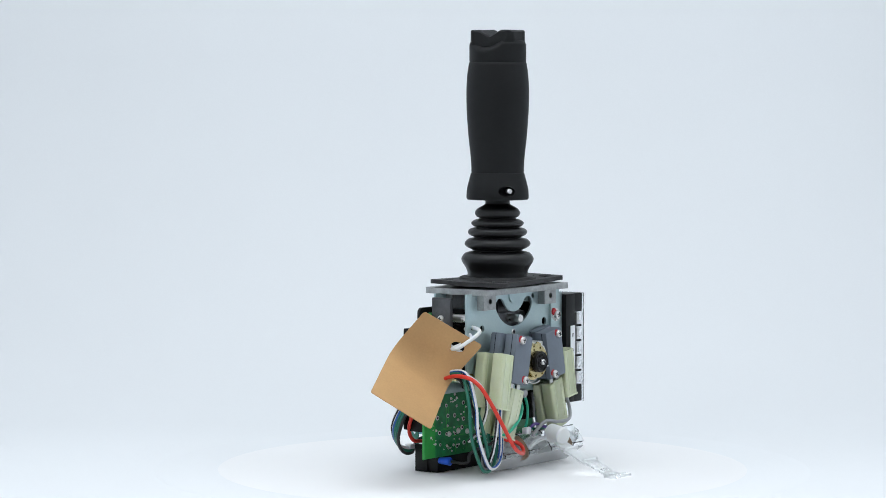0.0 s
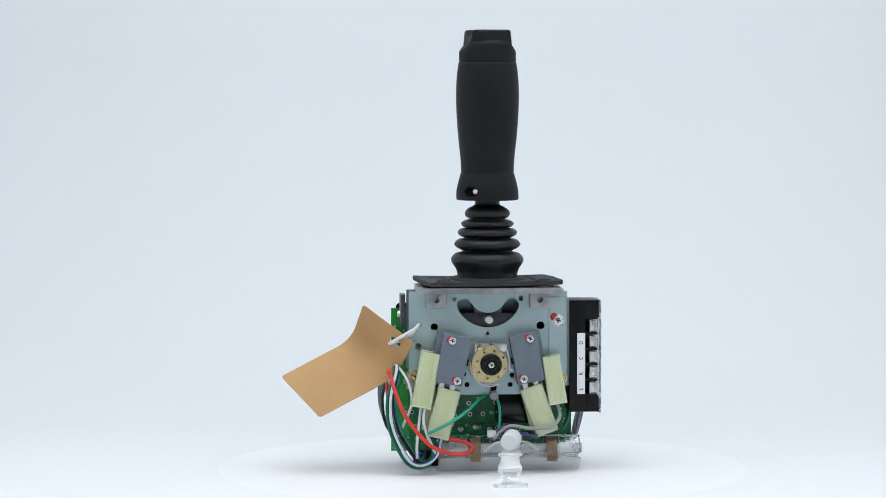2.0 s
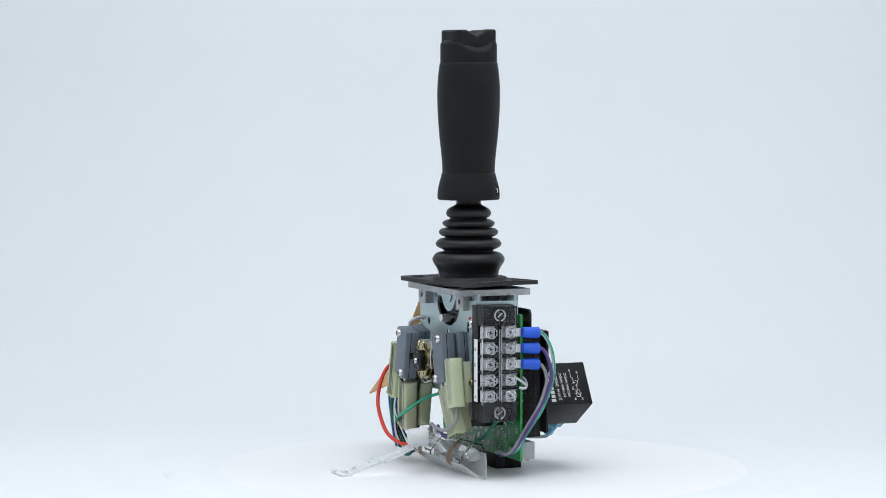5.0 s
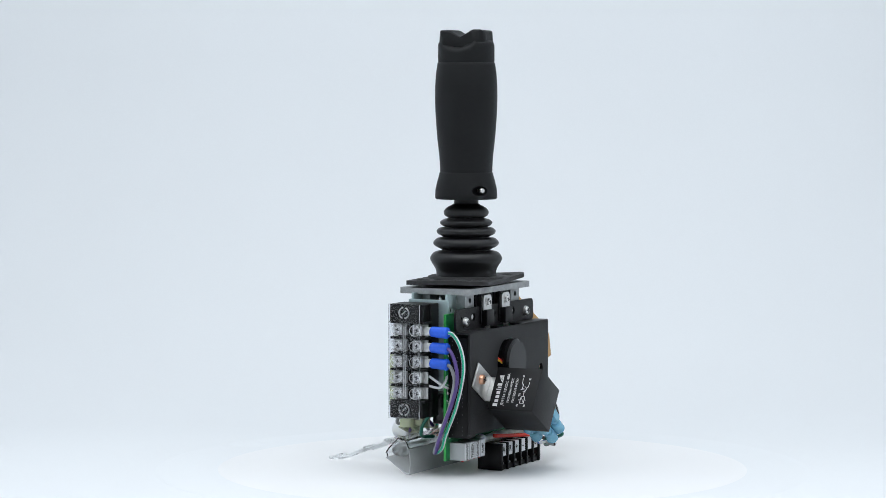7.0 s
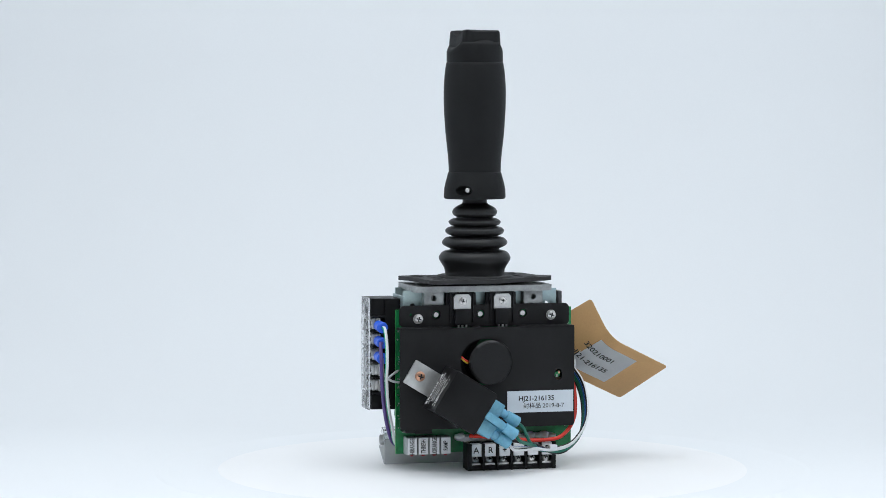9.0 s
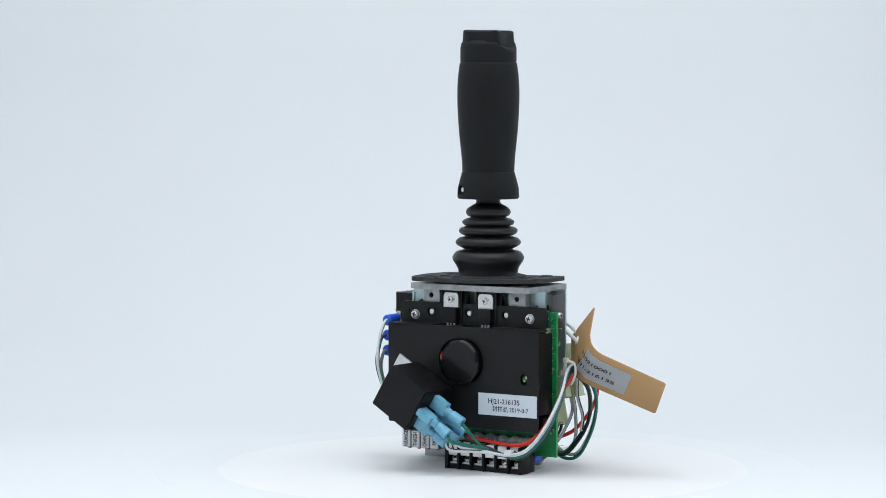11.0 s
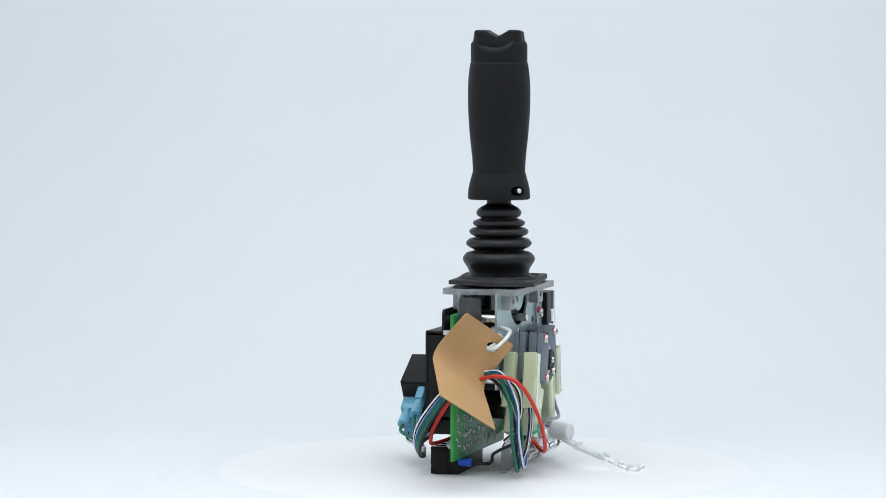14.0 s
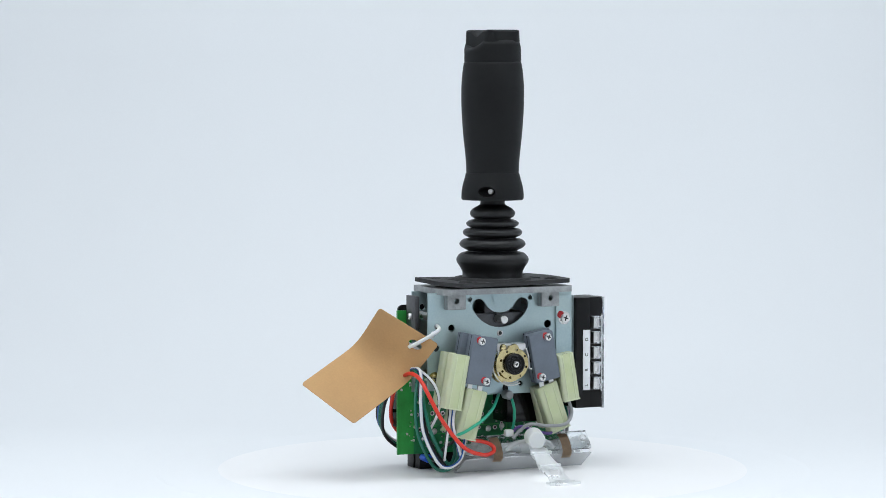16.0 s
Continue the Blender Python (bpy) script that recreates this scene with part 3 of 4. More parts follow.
def sleeve(j, top, bottom, w, d, leads=()):
    """A translucent insulating sleeve, open at the bottom, over a flat connector."""
    top, bottom = Vector(top), Vector(bottom)
    axis = (bottom - top)
    L = axis.length
    m = place(top, (axis.z, 0, -axis.x) if abs(axis.z) > 0.01 else (1, 0, 0), axis)
    def section(w, d, r, dip):
        """A rounded box with a shallow channel down each broad face."""
        out = []
        for x, y in rounded(-w / 2, w / 2, -d / 2, d / 2, r, 4):
            out.append((x, y))
        top = [(w * f, d / 2 - dip * k) for f, k in ((0.22, 0), (0.18, 1), (-0.18, 1), (-0.22, 0))]
        low = [(-x, -y) for x, y in top]
        return out[:6] + top + out[6:18] + low + out[18:]

    outer = section(w, d, min(w, d) * 0.2, 1.5)
    inner = section(w - 1.6, d - 1.6, min(w, d) * 0.13, 1.5)
    bm = bmesh.new()
    lo = [[bm.verts.new(m @ Vector((a, y, b))) for a, b in loop] for loop, y in ((inner, 1.2), (inner, L), (outer, L), (outer, 0.6))]
    tip = [bm.verts.new(m @ Vector((a * 0.92, 0, b * 0.92))) for a, b in outer]
    lo.append(tip)
    n = len(outer)
    for a, b in zip(lo, lo[1:]):
        for k in range(n):
            bm.faces.new((a[k], a[(k + 1) % n], b[(k + 1) % n], b[k]))
    bm.faces.new(tip)
    bm.faces.new(lo[0][::-1])
    ob = part("insulating_sleeve", bm, SLEEVE, j, "pale green translucent nylon connector sleeve", smooth=True)
    # ribs and mouth rim in the paler nylon paint the bright edges
    for y in (-d / 2, d / 2):
        for x in (-0.235 * w, 0.235 * w):
            part("rib", boxed(x - 0.32, x + 0.32, L * 0.03, L * 0.995, y - 0.25, y + 0.2, m, bevel=0.15), SLEEVE_LIT, ob, smooth=True)
        part("mouth_rim", boxed(-w * 0.48, w * 0.48, L - 0.9, L + 0.1, y - 0.3, y + 0.3, m, bevel=0.2), SLEEVE_LIT, ob, smooth=True)
    part("crimp", boxed(-w * 0.27, w * 0.27, L * 0.12, L * 0.75, -d * 0.2, d * 0.2, m, bevel=0.5), TAB, ob, smooth=True)
    return ob


def sleeves(j):
    for a, b, w, d in (((-38.0, -32.4, 77.5), (-44.6, -33.0, 43.5), 12.5, 9), ((-37.5, -19, 77.5), (-43.5, -19.5, 44), 12, 8.3),
                       ((-26.5, -31.5, 55.0), (-34.0, -29, 24.5), 14.5, 9), ((-29.0, -19.5, 54.0), (-36.5, -19, 26.5), 14.0, 8.5),
                       ((37.5, -25.5, 74.5), (42.5, -25, 44.5), 11.5, 8.5), ((37.0, -17.6, 72.0), (40.5, -17.4, 47), 10, 5.5),
                       ((25.0, -24.5, 55.5), (36.0, -22, 26.0), 14.5, 8.5), ((25, -16.0, 54), (32, -15.4, 28), 12, 6)):
        sleeve(j, a, b, w, d)


def board(j):
    pcb = part("circuit_board", boxed(-60.5, 55.4, 12.2, 13.9, 10.4, 102, bevel=0.0), PCB, j, "green printed circuit board", mats=(PCB_EDGE,))
    for p in pcb.data.polygons:
        if abs(p.normal.y) < 0.5:
            p.material_index = 1
    part("board_margin", boxed(-60.3, -49.5, 12.0, 12.2, 10.6, 101.8, bevel=0.0), PCB_EDGE, pcb)
    rng = random.Random(4)
    # solder joints on the front side, small parts on the rear side
    spots = [(rng.uniform(-56, 52), rng.uniform(13, 49)) for _ in range(90)] + [(rng.uniform(-58, -51), rng.uniform(50, 98)) for _ in range(20)]
    dots = bmesh.new()
    for u, z in spots:
        r = rng.choice((0.5, 0.6, 0.8, 1.1))
        add_rod(dots, (u, 12.25, z), (u, 11.7 - r * 0.4, z), r, r * 0.35, seg=8)
    tagged(part("solder_joints", dots, TAB, pcb, smooth=True), kind="stuff")
    eyes, cores = bmesh.new(), bmesh.new()
    for k in range(44):
        u, z = -46 + 8.6 * (k % 11) + rng.uniform(-2, 2), 17 + 8.5 * (k // 11) + rng.uniform(-2, 2)
        r = rng.choice((1.0, 1.2, 1.5))
        add_rod(eyes, (u, 12.25, z), (u, 11.9, z), r, r * 0.92, seg=14)
        # raised dark disc in place of the shade within the eyelet
        add_rod(cores, (u, 12.1, z), (u, 11.82, z), r * 0.55, seg=10)
    tagged(part("solder_eyelets", eyes, TAB, pcb, smooth=True), kind="stuff")
    tagged(part("eyelet_shade", cores, INK_AND_SHADE, pcb, smooth=True), kind="stuff")
    for k in range(6):
        u = -35 + 9.5 * k
        part("solder_pad", rod((u, 12.25, 24 + (k % 2) * 1.2), (u, 11.0, 24 + (k % 2) * 1.2), 2.0, 1.0), TAB, pcb, smooth=True)
    rear = bmesh.new()
    for _ in range(90):
        u, z = rng.uniform(-58.5, -52.5), rng.uniform(24, 98)
        add_rod(rear, (u, 13.9, z), (u, 14.6, z), 0.5, 0.3, seg=6)
    for _ in range(150):
        u, z = rng.uniform(45, 54.5), rng.uniform(24, 90)
        add_rod(rear, (u, 13.9, z), (u, 14.6, z), 0.5, 0.3, seg=6)
    tagged(part("solder_joints", rear, TAB, pcb, smooth=True), kind="stuff")
    tracks = bmesh.new()
    for k in range(34):
        u, z = rng.uniform(-54, 40), rng.uniform(14, 48)
        L = rng.uniform(5, 22)
        if k % 2:
            add_box(tracks, u, u + L, 12.08, 12.2, z, z + 0.5)
        else:
            add_box(tracks, u, u + 0.5, 12.07, 12.2, max(12, z - L / 2), z + L / 4)
    tagged(part("copper_tracks", tracks, PCB_EDGE, pcb), kind="stuff")
    for u0, u1, v0, v1, z0, z1, mat in ((6, 29, -9, 12, 30, 48.5, GLOSS), (-52, -30, -6, 11, 60, 64, BRASS), (-56.5, -52, 14, 20, 83, 92, TAB), (-58, -30, 14, 26, 27, 36, BLACK), (-50, -46, 14, 27, 48, 58, BROWN),
                                        (-57.5, -50.4, 14, 29.3, 38, 89, BLACK), (34, 43, 14, 25, 40, 88, BLACK), (34, 45, 14, 24, 24, 36, BLACK), (12, 24, 14, 18, 58, 84, BLACK)):
        part("component", boxed(u0, u1, v0, v1, z0, z1, bevel=0.6), mat, pcb, smooth=True)
    for k in range(4):
        u, z = -57.0 + 0.6 * k, 44 + 6 * k
        part("resistor", rod((u, 15, z), (u + 5, 15, z), 1.1, cap=0.3), BROWN if k % 2 else SKY, pcb, smooth=True)
    # black strip with rows of small dark metal squares, some left out
    dotted = part("black_dotted_strip", boxed(46.2, 52.6, 14, 27.4, 25, 88, bevel=0.4), BLACK, pcb, "black strip dotted with dark metal", smooth=True)
    specks = bmesh.new()
    for k in range(24):
        for v in (17, 20.5, 24):
            if rng.random() < 0.7:
                add_box(specks, 52.4, 52.9, v - 0.3, v + 0.3, 26.7 + 2.54 * k, 27.3 + 2.54 * k)
    tagged(part("strip_specks", specks, DARK_STEEL, dotted), kind="stuff")
    return pcb


def rear_side(j):
    hs = part("heat_sink", sheet(rounded(-57.2, 54.4, 91, 105, 3.2, 4), [ring2(u, 99.0, 2.7, 16) for u in (30.5, 1.5, -26.5)] + [ring2(47, 99.2, 1.0, 8)], 18.8, 20.4),
              PAINT, j, "black powder-coated heat sink bracket")
    for u in (30.5, 1.5, -26.5):
        part("rivet", rod((u, 16, 99), (u, 19.6, 99), 1.6), TAB, hs, smooth=True)
    for u in (42.4, -45.0):
        screw(hs, (u, 20.4, 96.6 if u > 0 else 97.6), (0, 1, 0), 2.9, STEEL, label="pan-head screw", washer=3.2)
    for u in (40, -42):
        part("standoff", rod((u, 12, 97), (u, 19, 97), 2.4), STEEL, hs, smooth=True)
    for u in (13.9, -12.5):
        part("heat_sink_base", boxed(u - 9.8, u + 9.8, 15.2, 18.6, 92, 112.6, bevel=0.3), PAINT, hs)
    for u in (13.9, -12.5):
        part("transistor_frame", boxed(u - 7.6, u + 7.6, 18.8, 20.6, 95, 113.2, bevel=0.3), PAINT, hs)
        for w in (-7.4, 7.4):
            part("frame_wall", boxed(u + w - 0.5, u + w + 0.5, 18.9, 21.6, 94, 113.4, bevel=0.25), PAINT, hs)
        part("frame_top", boxed(u - 7.4, u + 7.4, 18.9, 21.4, 112.4, 113.5, bevel=0.25), PAINT, hs)
        tr = part("transistor", boxed(u - 5.2, u + 5.2, 20.6, 24.6, 92.6, 102.6, bevel=0.5), BLACK, hs, "power transistor with a metal tab", smooth=True)
        tab = [(u - 5.6, 102.4), (u + 5.6, 102.4), (u + 5.6, 110), (u + 4.2, 111.8), (u - 4.2, 111.8), (u - 5.6, 110)]
        part("tab", sheet(tab, [], 20.7, 22.2), TAB, tr)
        screw(tr, (u, 22.2, 107.5), (0, 1, 0), 2.3, STEEL, washer=3.0)
        for k in (-2.5, 0, 2.5):
            part("lead", boxed(u + k - 0.6, u + k + 0.6, 21.8, 22.6, 88.5, 93, bevel=0.1), TAB, tr)
    # cover sheet: stands off from the board, folded back at the top
    notch = rounded(-57.6, 56.6, 27.5, 91.4, 1.6, 4)
    cover = part("cover_plate", sheet([(a, b) for a, b in notch], [ring2(-47, 60.2, 2.6, 18, 3.6), rounded(-16.4, 17.4, 54.6, 83.8, 14.4, 10)], 29.6, 31.0), PAINT, j, "black powder-coated cover plate with a side hole")
    for u0, u1 in ((56.6, 22), (8, 3), (-22, -57.6)):
        part("top_fold", boxed(u0, u1, 20.2, 31.0, 90.0, 91.6, bevel=0.5), PAINT, cover, smooth=True)
    knob = part("buzzer", rod((-1.4, 17, 69.2), (-1.4, 35.8, 69.2), 14.2, seg=48, cap=0.9), GLOSS, cover, "round glossy black buzzer", smooth=True)
    # black sheet added behind the cover's opening for the darkness inside
    part("dark_hole_backing", boxed(-16.9, 17.2, 18.4, 22.0, 55.0, 83.4, bevel=0.6), BLACK, knob, smooth=True)
    part("buzzer_rim", rod((-1.4, 35.7, 69.2), (-1.4, 36.1, 69.2), 13.0, 12.6, seg=48), GLOSS, knob, smooth=True)
    for k, m in enumerate((W_RED, W_YELLOW)):
        part("buzzer_wire", tube([(17.0, 22, 75 - k), (16.5, 29, 73 - k), (14.0, 31.8, 70.6 - k * 1.2), (10.8, 30, 69.0 - k), (10, 26, 68.6 - k)], 0.55), m, knob, smooth=True)
    part("trimmer", rod((-46.6, 28, 60.2), (-46.6, 29.4, 60.2), 1.7), PCB, cover, smooth=True)
    part("trimmer_leg", boxed(-48.6, -47.2, 28.4, 29.6, 60.6, 62.4, bevel=0.3), COPPER, cover)
    part("trimmer_leg", boxed(-46.8, -46.0, 28.8, 29.8, 58.6, 60.2, bevel=0.2), TAB, cover)
    # label
    m = place((-35.0, 31.15, 43.4), (-1, 0, 0.0), (0, 0, 1))
    lab = part("label", boxed(-21.8, 21.8, -6.9, 6.9, -0.1, 0.1, m, bevel=0.0), SILVER, cover, "silver-white sticker with printed code")
    mt = place((-35.0, 31.3, 43.4), (-1, 0, 0.0), (0, 0, 1))
    text("HJ21-216135", 4.4, mt @ Matrix.Translation((-2.6, 1.9, 0)), INK_AND_SHADE, lab, "black printed code", 1.02)
    text("封样品 2019-8-7", 3.9, mt @ Matrix.Translation((2.2, -2.9, 0)), INK_AND_SHADE, lab, "black printed date", 1.0, bold=0.004)


E1 = Vector((-0.853, 0, -0.522))
E2 = Vector((0.522, 0, -0.853))
OUT = Vector((0, 1, 0))


def relay(j):
    c = Vector((23.3, 52.0, 47.9))
    m = Matrix((E1, OUT, -E2)).transposed().to_4x4()
    m.translation = c
    rl = part("relay", boxed(-15.0, 15.0, -15.2, 15.4, -14.6, 14.6, m, bevel=0.7), BLACK, j, "square matt black plastic automotive relay, hung at an angle", smooth=True)
    part("base_rim", boxed(14.2, 16.0, -13.6, 13.8, -13.0, 13.0, m, bevel=0.4), BLACK, rl, smooth=True)
    # steel mounting ear
    q = Matrix((E1, OUT, -E2)).transposed().to_4x4()
    q.translation = Vector((42.6, 32.0, 60.0))
    ear = part("mounting_ear", boxed(-9.8, 11.6, -0.7, 0.7, -8.2, 8.2, q, bevel=0.5), TAB, rl, "bright steel mounting ear", smooth=True)
    part("ear_fold", boxed(10.2, 11.6, -0.7, 6, -8.2, 8.2, q, bevel=0.4), TAB, ear, smooth=True)
    s = q @ Vector((-2.2, 0.7, 0.4))
    screw(ear, s, (0, 1, 0), 3.2, COPPER, label="copper-toned screw")
    # printed side
    f = place(c - E1 * 15.06, -E2, -OUT)
    text("JD1914 12VDC 40A", 2.65, f @ Matrix.Translation((-0.6, 6.2, 0.0)), PALE_INK, rl, "pale printed rating", 1.0, bold=0.004)
    text("NO:40A/14VDC", 2.35, f @ Matrix.Translation((-1.0, 2.7, 0.0)), PALE_INK, rl, "pale printed rating", 1.06, bold=0.004)
    text("NC:30A/14VDC", 2.35, f @ Matrix.Translation((-1.0, -0.6, 0.0)), PALE_INK, rl, "pale printed rating", 1.06, bold=0.004)
    bars([(-12.4, -10.4, 9.3, 12.4), (-9.7, -7.6, 9.3, 11.8), (-6.9, -4.8, 9.3, 11.8), (-4.1, -2.1, 9.3, 11.8), (-1.4, -0.5, 9.3, 12.4), (0.2, 1.0, 9.3, 11.8), (1.7, 3.4, 9.3, 12.4)], f, PALE_INK, rl, "pale maker's mark")
    wedge = bmesh.new()
    for h0, h1, x0 in ((9.2, 9.9, 4.0), (10.1, 10.7, 5.0), (10.9, 11.4, 6.2), (11.6, 12.1, 7.4)):
        add_box(wedge, x0, 9.0, h0, h1, 0, 0.06, f)
    part("emblem", wedge, PALE_INK, rl, "pale maker's mark")
    # coil box, contact arms and leads of the wiring diagram
    dia = bmesh.new()
    for (x0, y0), (x1, y1) in (((-9.5, -8.2), (-9.5, -5.6)), ((-9.5, -5.6), (-5.0, -5.6)), ((-5.0, -5.6), (-5.0, -8.2)), ((-5.0, -8.2), (-9.5, -8.2)), ((-9.0, -8.0), (-5.5, -5.8)),
                               ((-7.2, -5.6), (-7.2, -4.4)), ((-7.2, -8.2), (-7.2, -9.4)), ((-5.0, -6.9), (-1.6, -6.9)), ((-1.6, -6.0), (-1.6, -7.8)), ((-1.6, -6.9), (2.4, -9.0)), ((2.4, -9.0), (5.2, -9.0)),
                               ((0.4, -5.2), (0.4, -6.4)), ((0.4, -5.2), (3.6, -5.2)), ((3.6, -5.2), (3.6, -4.2)), ((-0.4, -4.2), (0.4, -6.2)), ((3.6, -4.2), (7.4, -4.2)), ((1.2, -7.6), (2.0, -6.6))):
        p, q = f @ Vector((x0, y0, 0.03)), f @ Vector((x1, y1, 0.03))
        add_rod(dia, p, q, 0.17, seg=6)
    part("diagram", dia, PALE_INK, rl, "pale wiring diagram")
    for word, x, y in (("86", -11.0, -4.2), ("85", -11.0, -9.0), ("87a", -3.6, -4.2), ("87", 9.0, -4.2), ("30", 7.2, -9.0)):
        text(word, 1.7, f @ Matrix.Translation((x, y, 0)), PALE_INK, rl, "pale terminal number", bold=0.004)
    # push-on connectors on the underside
    ends = []
    for i, (b, w, turn) in enumerate(((1.0, -6.8, 0.0), (10.5, 0.4, 0.12), (-10.5, 2.2, 0.1), (8.0, 8.5, 0.0), (-3.0, 9.0, -0.1))):
        start = m @ Vector((15.2, b * 0.95, -w * 0.95 + 1))
        d = (E1 + E2 * (0.03 + 0.35 * turn) + OUT * (-0.06 + 0.2 * turn)).normalized()
        side = OUT if i in (1,) else (-E2)
        side = (side - d * side.dot(d)).normalized()
        k = place(start, d, side)
        bm = add_box(bmesh.new(), 0, 11.5, -4.6, 4.6, -2.6, 2.6, k, 1.1)
        cn = part("push_on_connector", bm, SKY, rl, "translucent light blue push-on connector", smooth=True)
        part("neck", rod(k @ Vector((11, 0, 0)), k @ Vector((16, 0, 0)), 3.0, 2.5, cap=0.4), SKY, cn, smooth=True)
        part("barrel", rod(k @ Vector((15.6, 0, 0)), k @ Vector((25, 0, 0)), 3.3, 3.8, cap=0.5), SKY, cn, smooth=True)
        part("blade", boxed(-2, 9, -2.8, 2.8, -0.5, 0.5, k, bevel=0.1), BRASS, cn)
        ends.append((k @ Vector((24.5, 0, 0)), d))
    return ends


def terminal_block(j):
    tb = part("terminal_block", boxed(50.6, 60.5, -18.2, 6.4, 38, 108.8, bevel=0.6), BLACK, j, "black barrier terminal block with a clear cover", smooth=True)
    for z0, z1 in ((38, 48.4), (97.6, 108.8)):
        part("end_block", boxed(60.3, 69.2, -18.0, 4.6, z0, z1, bevel=0.5), BLACK, tb, smooth=True)
    pitch = 9.8
    for k in range(6):
        z = 48.4 + pitch * k
        part("barrier", boxed(60.3, 68.6, -18.0, 6.2, z - 0.7, z + 0.7, bevel=0.25), BLACK, tb)
    part("centre_wall", boxed(60.3, 66.5, -7.2, -5.0, 48, 98, bevel=0.3), BLACK, tb)
    for k in range(5):
        z = 48.4 + pitch * (k + 0.5)
        for v, s in ((-13.6, -1), (-0.4, 1)):
            ct = part("contact", boxed(63.4, 64.4, v - 4.2, v + 6.2 if s > 0 else v + 5.0, z - 3.7, z + 3.7, bevel=0.2), TAB, tb, "tinned contact plate")
            part("clamp", boxed(64.4, 66.4, v - 2.8, v + 3.4, z - 3.4, z + 3.4, bevel=0.7), STEEL, ct, smooth=True)
            for w in (-1.9, 3.0):
                part("clamp_jaw", boxed(66.4, 68.2, v + w - 0.7, v + w + 0.7, z - 3.3, z + 3.3, bevel=0.4), TAB, ct, smooth=True)
            screw(ct, (66.4, v + 0.5, z), (1, 0, 0), 2.5, STEEL)
        part("clamp_frame", sheet([(63.6, z - 2.9), (67.6, z - 2.9), (67.6, z - 2.2), (64.6, z - 2.2), (64.6, z - 0.4), (66.4, z - 0.4), (66.4, z + 0.4), (64.6, z + 0.4), (64.6, z + 2.2), (67.6, z + 2.2), (67.6, z + 2.9), (63.6, z + 2.9)], [], -17.6, -16.8), STEEL, tb, "bright clamp frame")
        part("wire_stop", boxed(64.6, 66.4, -17.0, -15.4, z - 2.4, z + 2.4, bevel=0.4), STEEL, tb, smooth=True)
    # strip with letters
    strip = part("marker_strip", boxed(55.4, 60.4, -18.7, -18.15, 49.4, 88.0, bevel=0.1), WHITE, tb, "white marker strip with letters")
    for k, ch in enumerate("LRCD"):
        text(ch, 3.0, place((57.9, -18.78, 52.5 + 9.8 * k), (0, 0, 1), (-1, 0, 0)), INK_AND_SHADE, strip, "black letter")
    # clear cover
    lip = part("cover_lip", boxed(68.3, 69.2, -18.9, -18.3, 48.0, 98.0, bevel=0.2), FROST, tb, "clear plastic cover lip", smooth=True)
    lip.visible_shadow = False
    bm = bmesh.new()
    add_box(bm, 69.5, 70.6, -18.6, 3.0, 37.4, 108.9, None, 0.4)
    cover = part("clear_cover", bm, COVER, tb, "clear plastic terminal cover", smooth=True)
    cover.visible_shadow = False
    for z0, z1 in ((37.5, 47.6), (98.4, 108.8)):
        o = part("cover_screw_ring", add_rod(bmesh.new(), (70.6, -7.6, (z0 + z1) / 2), (71.0, -7.6, (z0 + z1) / 2), 3.6, 3.3, 20, 0.2), CLEAR, cover, smooth=True)
        o.visible_shadow = False
    def raised(name, line, r=0.32, closed=False):
        pts = [(70.7, v, z) for v, z in line]
        o = part(name, tube(pts + pts[:1] if closed else pts, r, 6, 2), FROST, cover, smooth="all")
        o.visible_shadow = False

    for v in (-8.0, -6.8):
        raised("cover_rib", [(v, 51), (v, 73), (v, 95)], 0.36)
    for k in range(5):
        z = 48.4 + pitch * (k + 0.5)
        for v in (-13.2, -0.2):
            raised("cover_oval", [(v + 3.6 * math.cos(a), z + 3.3 * math.sin(a)) for a in [math.pi * q / 5 for q in range(10)]], 0.26, True)
        o = text(str(5 - k), 5.0, place((70.7, -9.6, z), (0, 1, 0), (0, 0, 1)), FROST, cover, "embossed number", bold=0.0)
        o.visible_shadow = False
    for z in (43.2, 103.4):
        for lo, hi in ((100, 250), (280, 430)):
            raised("cover_ring", [(-7.6 + 3.4 * math.cos(radians(lo + (hi - lo) * q / 8)), z + 3.4 * math.sin(radians(lo + (hi - lo) * q / 8))) for q in range(9)], 0.5)
        raised("cover_slot", [(-9.0, z - 1.2), (-7.6, z + 0.2), (-6.2, z + 1.3)], 0.4)
    # blue ring terminals on the rear side
    for k in (4, 3, 2):
        z = 48.4 + pitch * (k + 0.5) - 0.4
        part("ring_terminal", boxed(64.6, 65.6, 3, 9.4, z - 2.6, z + 2.6, bevel=0.2), TAB, tb)
        b = add_rod(bmesh.new(), (65.6, 8.6, z), (65.4, 20.6, z - 0.6), 3.2, 3.6, 18, 0.7)
        part("blue_sleeve", b, BLUE, tb, "bright blue crimp sleeve", smooth=True)


